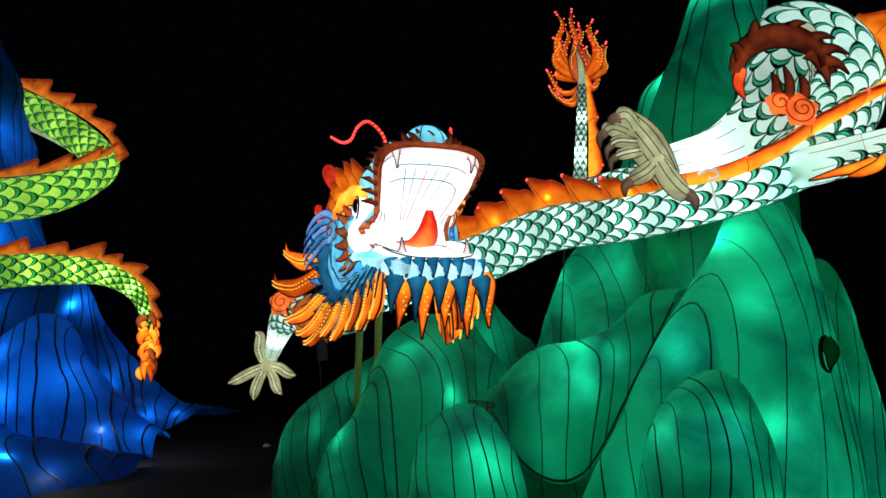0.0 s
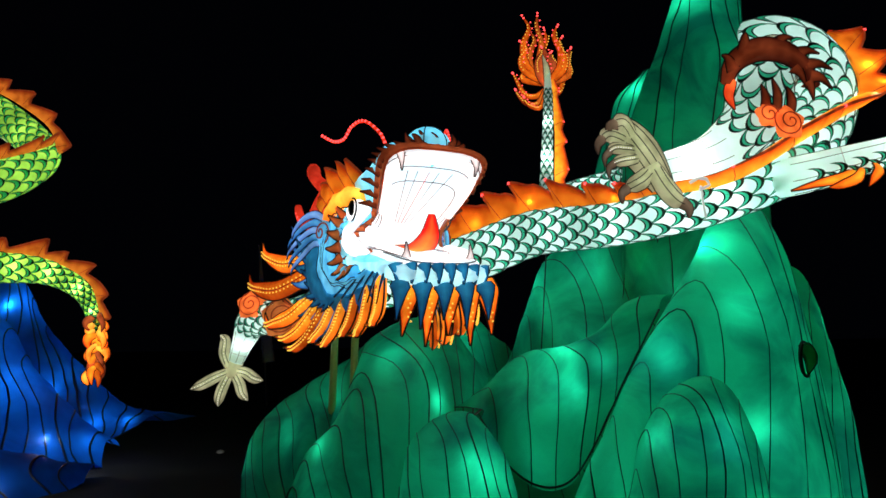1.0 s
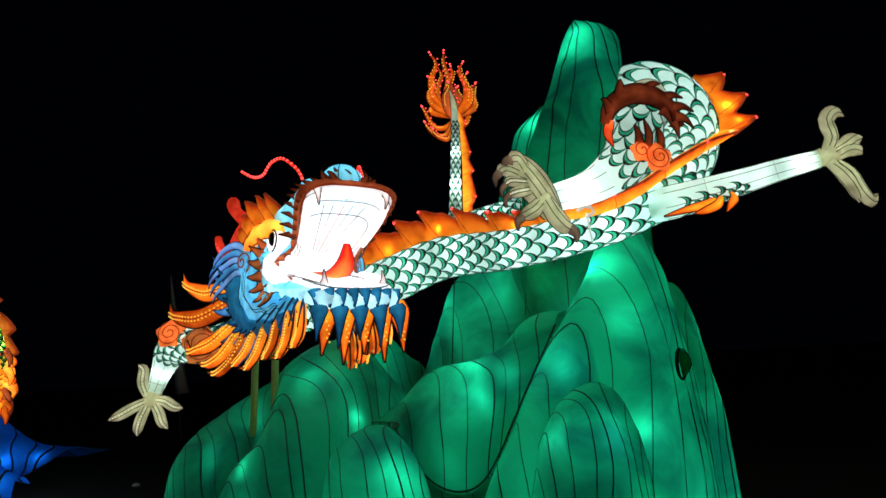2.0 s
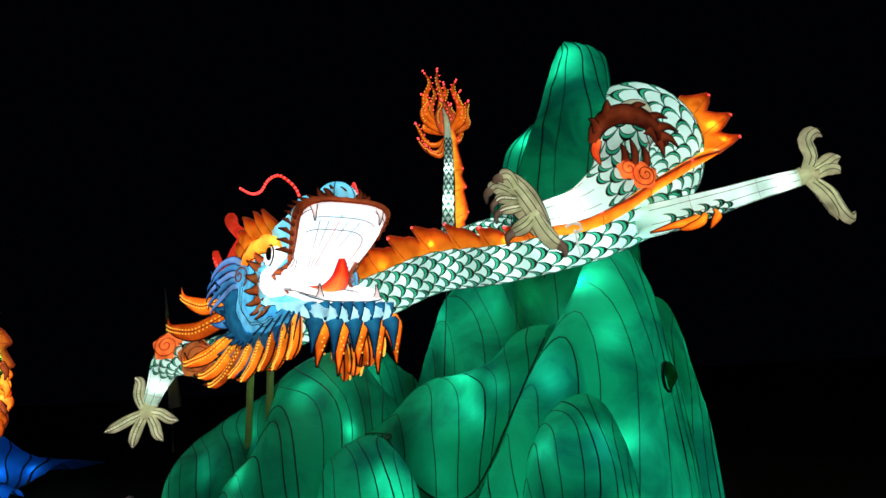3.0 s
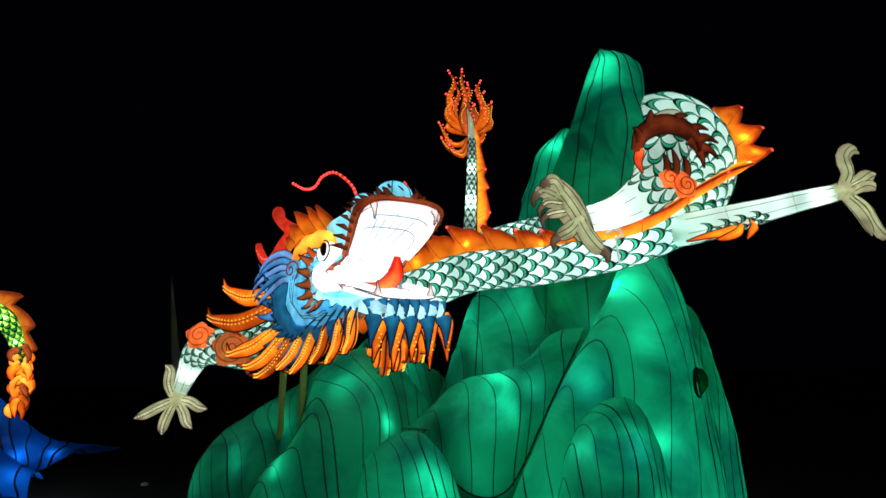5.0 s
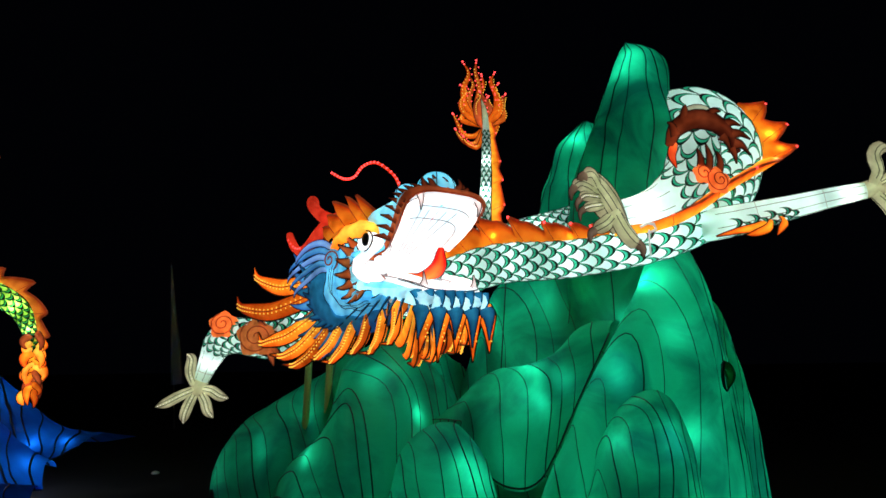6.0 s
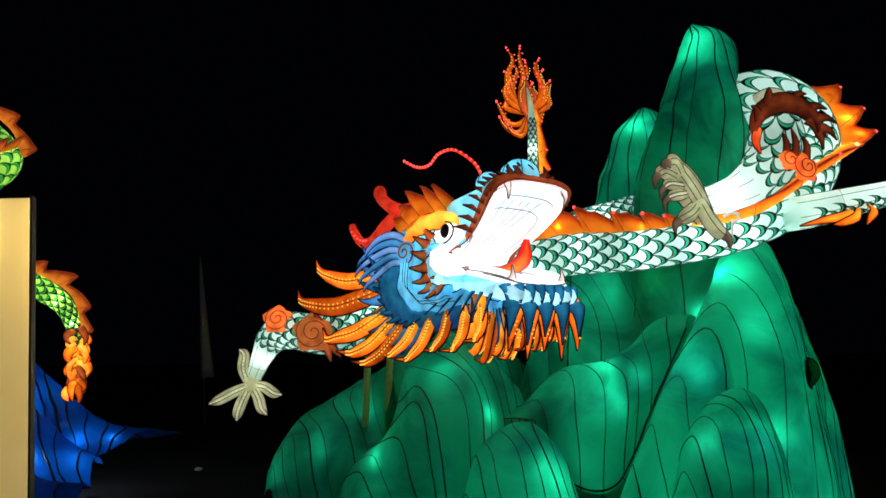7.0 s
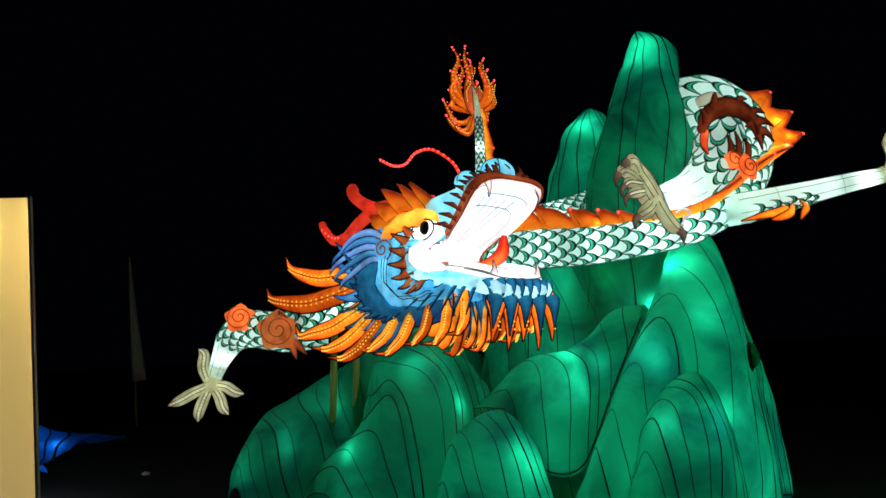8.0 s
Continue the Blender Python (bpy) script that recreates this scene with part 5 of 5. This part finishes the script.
# ---- the blue mountain and its green dragon ----
blue = thing("lantern_mountain", (-8.0, 14.0, 0.0), "blue silk lantern mountain with dark seams, lit from inside", "lantern")
for name, rows, turn, panels, seed in [
    ("peak", [(-0.05, -9.6, 15.0, 2.4, 1.6), (2.5, -9.9, 15.0, 1.9, 1.3), (5.0, -10.2, 15.0, 1.2, 0.9), (7.0, -10.4, 15.0, 1.0, 0.7), (8.6, -10.5, 15.0, 0.5, 0.4), (9.2, -10.5, 15.0, 0.02, 0.02)], 0, 20, 11.0),
]:
    Lobe(rows, turn, 0.06, 4, 0.25, seed).build(name, blue, BLUE, BLUEWIRE, panels, radius=0.01)
Drape([(-9.1, 14.2, 2.83), (-8.06, 14.1, 3.08), (-7.37, 14.0, 3.05), (-6.66, 13.8, 2.2), (-5.86, 13.6, 1.3), (-5.03, 13.2, 0.72), (-4.36, 12.8, 0.5)],
      [(-9.0, 13.0, Z0), (-8.0, 12.9, Z0), (-7.2, 12.8, Z0), (-6.6, 12.7, Z0), (-5.9, 12.55, 0.05), (-5.2, 12.45, 0.15), (-4.6, 12.55, 0.35)],
      0.8, 0.1, 2.6, 0.5, 1.0).build("hill", blue, BLUE, BLUEWIRE, 14, levels=30, radius=0.013)
Drape([(-9.0, 12.9, 1.7), (-8.19, 12.9, 1.9), (-7.59, 12.9, 2.27), (-7.06, 12.9, 2.2), (-6.56, 12.8, 1.65), (-5.92, 12.6, 0.95), (-5.3, 12.4, 0.42), (-4.95, 12.3, 0.2)],
      [(-8.8, 11.6, 0.0), (-8.0, 11.4, 0.0), (-7.2, 11.3, 0.0), (-6.7, 11.25, -0.05), (-6.2, 11.3, -0.1), (-5.7, 11.5, -0.15), (-5.3, 11.8, -0.15), (-4.95, 12.0, -0.15)],
      0.5, 0.08, 2.2, 1.5, 1.0).build("hill", blue, BLUE, BLUEWIRE, 12, levels=30, radius=0.013)
Drape([(-8.6, 12.0, 0.8), (-7.9, 11.9, 0.66), (-7.35, 11.7, 0.5), (-6.7, 11.3, 0.34), (-6.0, 11.2, 0.16), (-5.4, 11.6, 0.0), (-4.98, 11.9, -0.12)],
      [(-8.2, 10.2, Z0), (-7.3, 9.7, Z0), (-6.6, 9.3, Z0), (-5.9, 9.5, Z0), (-5.4, 10.1, Z0), (-5.1, 10.8, Z0), (-4.95, 11.4, Z0)],
      0.4, 0.05, 2.0, 2.5, 1.0).build("hump", blue, BLUE, BLUEWIRE, 9, levels=24, radius=0.013)
for x, y, z, w in ((-7.2, 13.5, 2.5, 5.8), (-6.3, 13.15, 0.9, 5.8), (-7.6, 12.4, 1.5, 5.8), (-6.6, 12.1, 0.95, 6.8), (-7.2, 11.8, 0.8, 5.8), (-5.7, 11.8, 0.35, 3.9), (-7.2, 10.6, 0.22, 7.9), (-6.3, 10.2, 0.12, 5.8), (-8.0, 11.0, 0.35, 8.6), (-5.6, 10.3, 0.08, 3.9), (-9.6, 14.3, 4.0, 14), (-9.9, 14.4, 6.2, 14), (-9.0, 13.8, 2.3, 5.8), (-5.3, 12.25, 0.05, 2.5), (-4.8, 12.8, 0.42, 1.1), (-5.8, 11.9, 0.1, 2.2), (-5.3, 12.75, 0.4, 1.9),
                   (-5.55, 12.75, 0.75, 0.12), (-8.15, 12.35, 1.5, 0.14), (-5.9, 12.85, 0.95, 0.12), (-5.0, 12.75, 0.45, 0.1)):
    bulb(x, y, z, w, (0.9, 0.95, 1))
lime = thing("lantern_dragon", (-8.0, 13.6, 0.0), "green scaled lantern dragon body with orange crest round blue mountain", "dragon lantern")
coil = Body([(-11.5, 14.3, 4.4, 0.46), (-10.2, 14.0, 4.6, 0.46), (-9.2, 14.1, 4.75, 0.45), (-8.34, 14.3, 4.92, 0.42), (-7.8, 14.7, 5.28, 0.38), (-7.62, 15.2, 5.85, 0.35), (-8.38, 15.5, 6.55, 0.37), (-9.3, 15.6, 7.1, 0.4), (-10.3, 15.4, 7.5, 0.42)], 70)
coil_skin = coil.skin(lime, LIME, 20, "trunk")
tube("belly", [p + Vector((0, -0.1, -0.88 * r)) for p, r in zip(coil.path[40:], coil.rad[40:])], [0.3 * r for r in coil.rad[40:]], BELLY, coil_skin, 8, "cream belly strip")
coil.scales(coil_skin, 0.1, coil.len[-1] - 0.1, 9, SCALE_MATS, step=0.75, near=150, thick=0.3)
tail = Body([(-10.5, 13.0, 2.6, 0.33), (-9.3, 12.9, 3.0, 0.32), (-8.0, 12.95, 3.15, 0.31), (-7.0, 13.0, 3.15, 0.27), (-6.3, 13.0, 3.05, 0.22), (-5.75, 13.0, 2.7, 0.16), (-5.5, 13.0, 2.2, 0.12), (-5.42, 13.0, 1.8, 0.06)], 60)
tail_skin = tail.skin(lime, LIME, 18, "trunk")
tail.scales(tail_skin, 0.1, tail.len[-1] - 0.2, 8, SCALE_MATS, step=0.75, near=140, thick=0.3)
for bod in (coil, tail):
    for i in range(6, len(bod.path) - 6, 7):
        bulb(bod.path[i].x, bod.path[i].y - 0.12, bod.path[i].z, 3.4)
fin("crest", [(-7.3, 14.9, 5.95), (-7.7, 14.5, 5.62), (-8.4, 14.15, 5.34), (-9.3, 13.95, 5.2), (-10.2, 13.9, 5.06)], [(0.4, 0, 1), (0.2, 0, 1), (0, 0, 1), (0, 0, 1), (0, 0, 1)], [0.3, 0.36, 0.38, 0.36, 0.34], lime, EMBER, 6, lean=0.5, low=0.35)
fin("crest", [(-7.2, 15.0, 5.8), (-7.5, 15.2, 6.4), (-8.2, 15.35, 6.95), (-8.9, 15.4, 7.35), (-9.8, 15.4, 7.8)], [(1, 0, 0.5), (0.6, 0, 1), (0.3, 0, 1), (0.2, 0, 1), (0, 0, 1)], [0.34, 0.42, 0.5, 0.55, 0.55], lime, EMBER, 5, lean=0.5, low=0.3)
fin("crest", [(-5.38, 12.95, 2.2), (-5.62, 12.95, 2.85), (-6.25, 12.95, 3.24), (-7.0, 12.95, 3.38), (-8.0, 12.9, 3.42), (-9.3, 12.85, 3.28)], [(1, 0, 0.1), (0.8, 0, 0.5), (0.3, 0, 1), (0, 0, 1), (0, 0, 1), (0, 0, 1)], [0.22, 0.32, 0.4, 0.44, 0.44, 0.42], lime, EMBER, 8, lean=0.4, low=0.25)
rnd = random.Random(11)
for k in range(22):
    z = 2.3 - 1.0 * k / 21
    s = -1 if k % 2 else 1
    dx, drop, y = rnd.uniform(0.05, 0.2) * s, rnd.uniform(0.2, 0.4), 12.92 - rnd.uniform(0, 0.1)
    petal("tail_flame", [(-5.45, 12.95, z), (-5.45 + dx * 0.7, y, z - drop * 0.2), (-5.43 + dx, y, z - drop * 0.6), (-5.42 + dx * 0.7, y, z - drop)], rnd.uniform(0.05, 0.09), 0.04, rnd.choice((AMBER, YELLOW, ORANGE, YELLOW, COPPER)), lime, up=(0, 1, 0))

# ---- lit panel beside the path ----
panel = thing("light_box", (-4.3, 5.05, 0.0), "tall cream light box with glowing ribbed front", "light box")


def slab(name, x0, x1, y0, y1, z0, z1, mat, parent, bevel=0.01):
    bm = bmesh.new()
    bmesh.ops.create_cube(bm, size=1)
    for v in bm.verts:
        v.co = Vector(((x0 + x1) / 2 + v.co.x * (x1 - x0), (y0 + y1) / 2 + v.co.y * (y1 - y0), (z0 + z1) / 2 + v.co.z * (z1 - z0))) - world_of(parent)
    bmesh.ops.bevel(bm, geom=bm.edges[:], offset=bevel, segments=2, affect="EDGES")
    me = bpy.data.meshes.new(name)
    bm.to_mesh(me)
    bm.free()
    me.materials.append(mat)
    return part(name, me, parent)


slab("front_panel", -4.85, -3.855, 4.87, 4.885, -0.27, 2.74, CREAM, panel, 0.004)
slab("back_panel", -4.85, -3.855, 4.94, 4.955, -0.27, 2.74, CREAM, panel, 0.004)
for x0, x1 in ((-4.865, -4.85), (-3.855, -3.842)):
    slab("side_frame", x0, x1, 4.866, 4.96, -0.32, 2.76, FRAME, panel, 0.004)
for k in range(8):
    x = -3.93 - 0.085 * k
    tube("rib", [(x, 4.866, 1.9 + 0.06 * k), (x, 4.866, 2.62 - 0.05 * k)], 0.005, PALERIB, panel, 6, "pale vertical rib")
    tube("rib", [(x - 0.01, 4.866, 0.0), (x - 0.01, 4.866, 1.35)], 0.003, FRAME, panel, 6)
for z, w in ((2.66, 60.0), (2.4, 36), (2.0, 20), (1.5, 12), (1.0, 9), (0.4, 8)):
    bulb(-4.36, 4.915, z, w, (1, 0.92, 0.72), 0.06)

panel.rotation_euler.y = radians(-3.6)
panel.location += Vector((0.185, 0, 0.0))

# ---- far banner and a scrap on the ground ----
banner = thing("feather_banner", (-4.5, 25.0, 0.0), "dim grey feather banner on a thin pole", "banner")
tube("pole", [(-4.34, 25.02, -0.35), (-4.5, 25.02, 2.6), (-4.7, 25.02, 5.3)], [0.03, 0.025, 0.012], FRAME, banner, 6)
petal("banner_cloth", [(-4.3, 25.0, 1.15), (-4.42, 24.97, 2.4), (-4.56, 25.0, 3.8), (-4.69, 25.0, 5.25)], 0.22, 0.015, FLAGCLOTH, banner, up=(0, 1, 0), rim=0.004, wire=FLAGCLOTH, profile=lambda f: 1 - 0.93 * f)
scrap = bmesh.new()
bmesh.ops.create_icosphere(scrap, subdivisions=2, radius=0.075)
for v in scrap.verts:
    v.co += noise.noise_vector(v.co * 30) * 0.025
    v.co.z = max(-0.02, v.co.z * 0.55)
scrap_mesh = bpy.data.meshes.new("paper_scrap")
scrap.to_mesh(scrap_mesh)
scrap.free()
scrap_mesh.materials.append(solid("white_paper", (0.85, 0.85, 0.82), 0.8, vary=0.08))
paper = tagged(new("paper_scrap", scrap_mesh), "crumpled scrap of white paper on the ground", "litter")
paper.location = (-3.54, 14.17, -0.3)
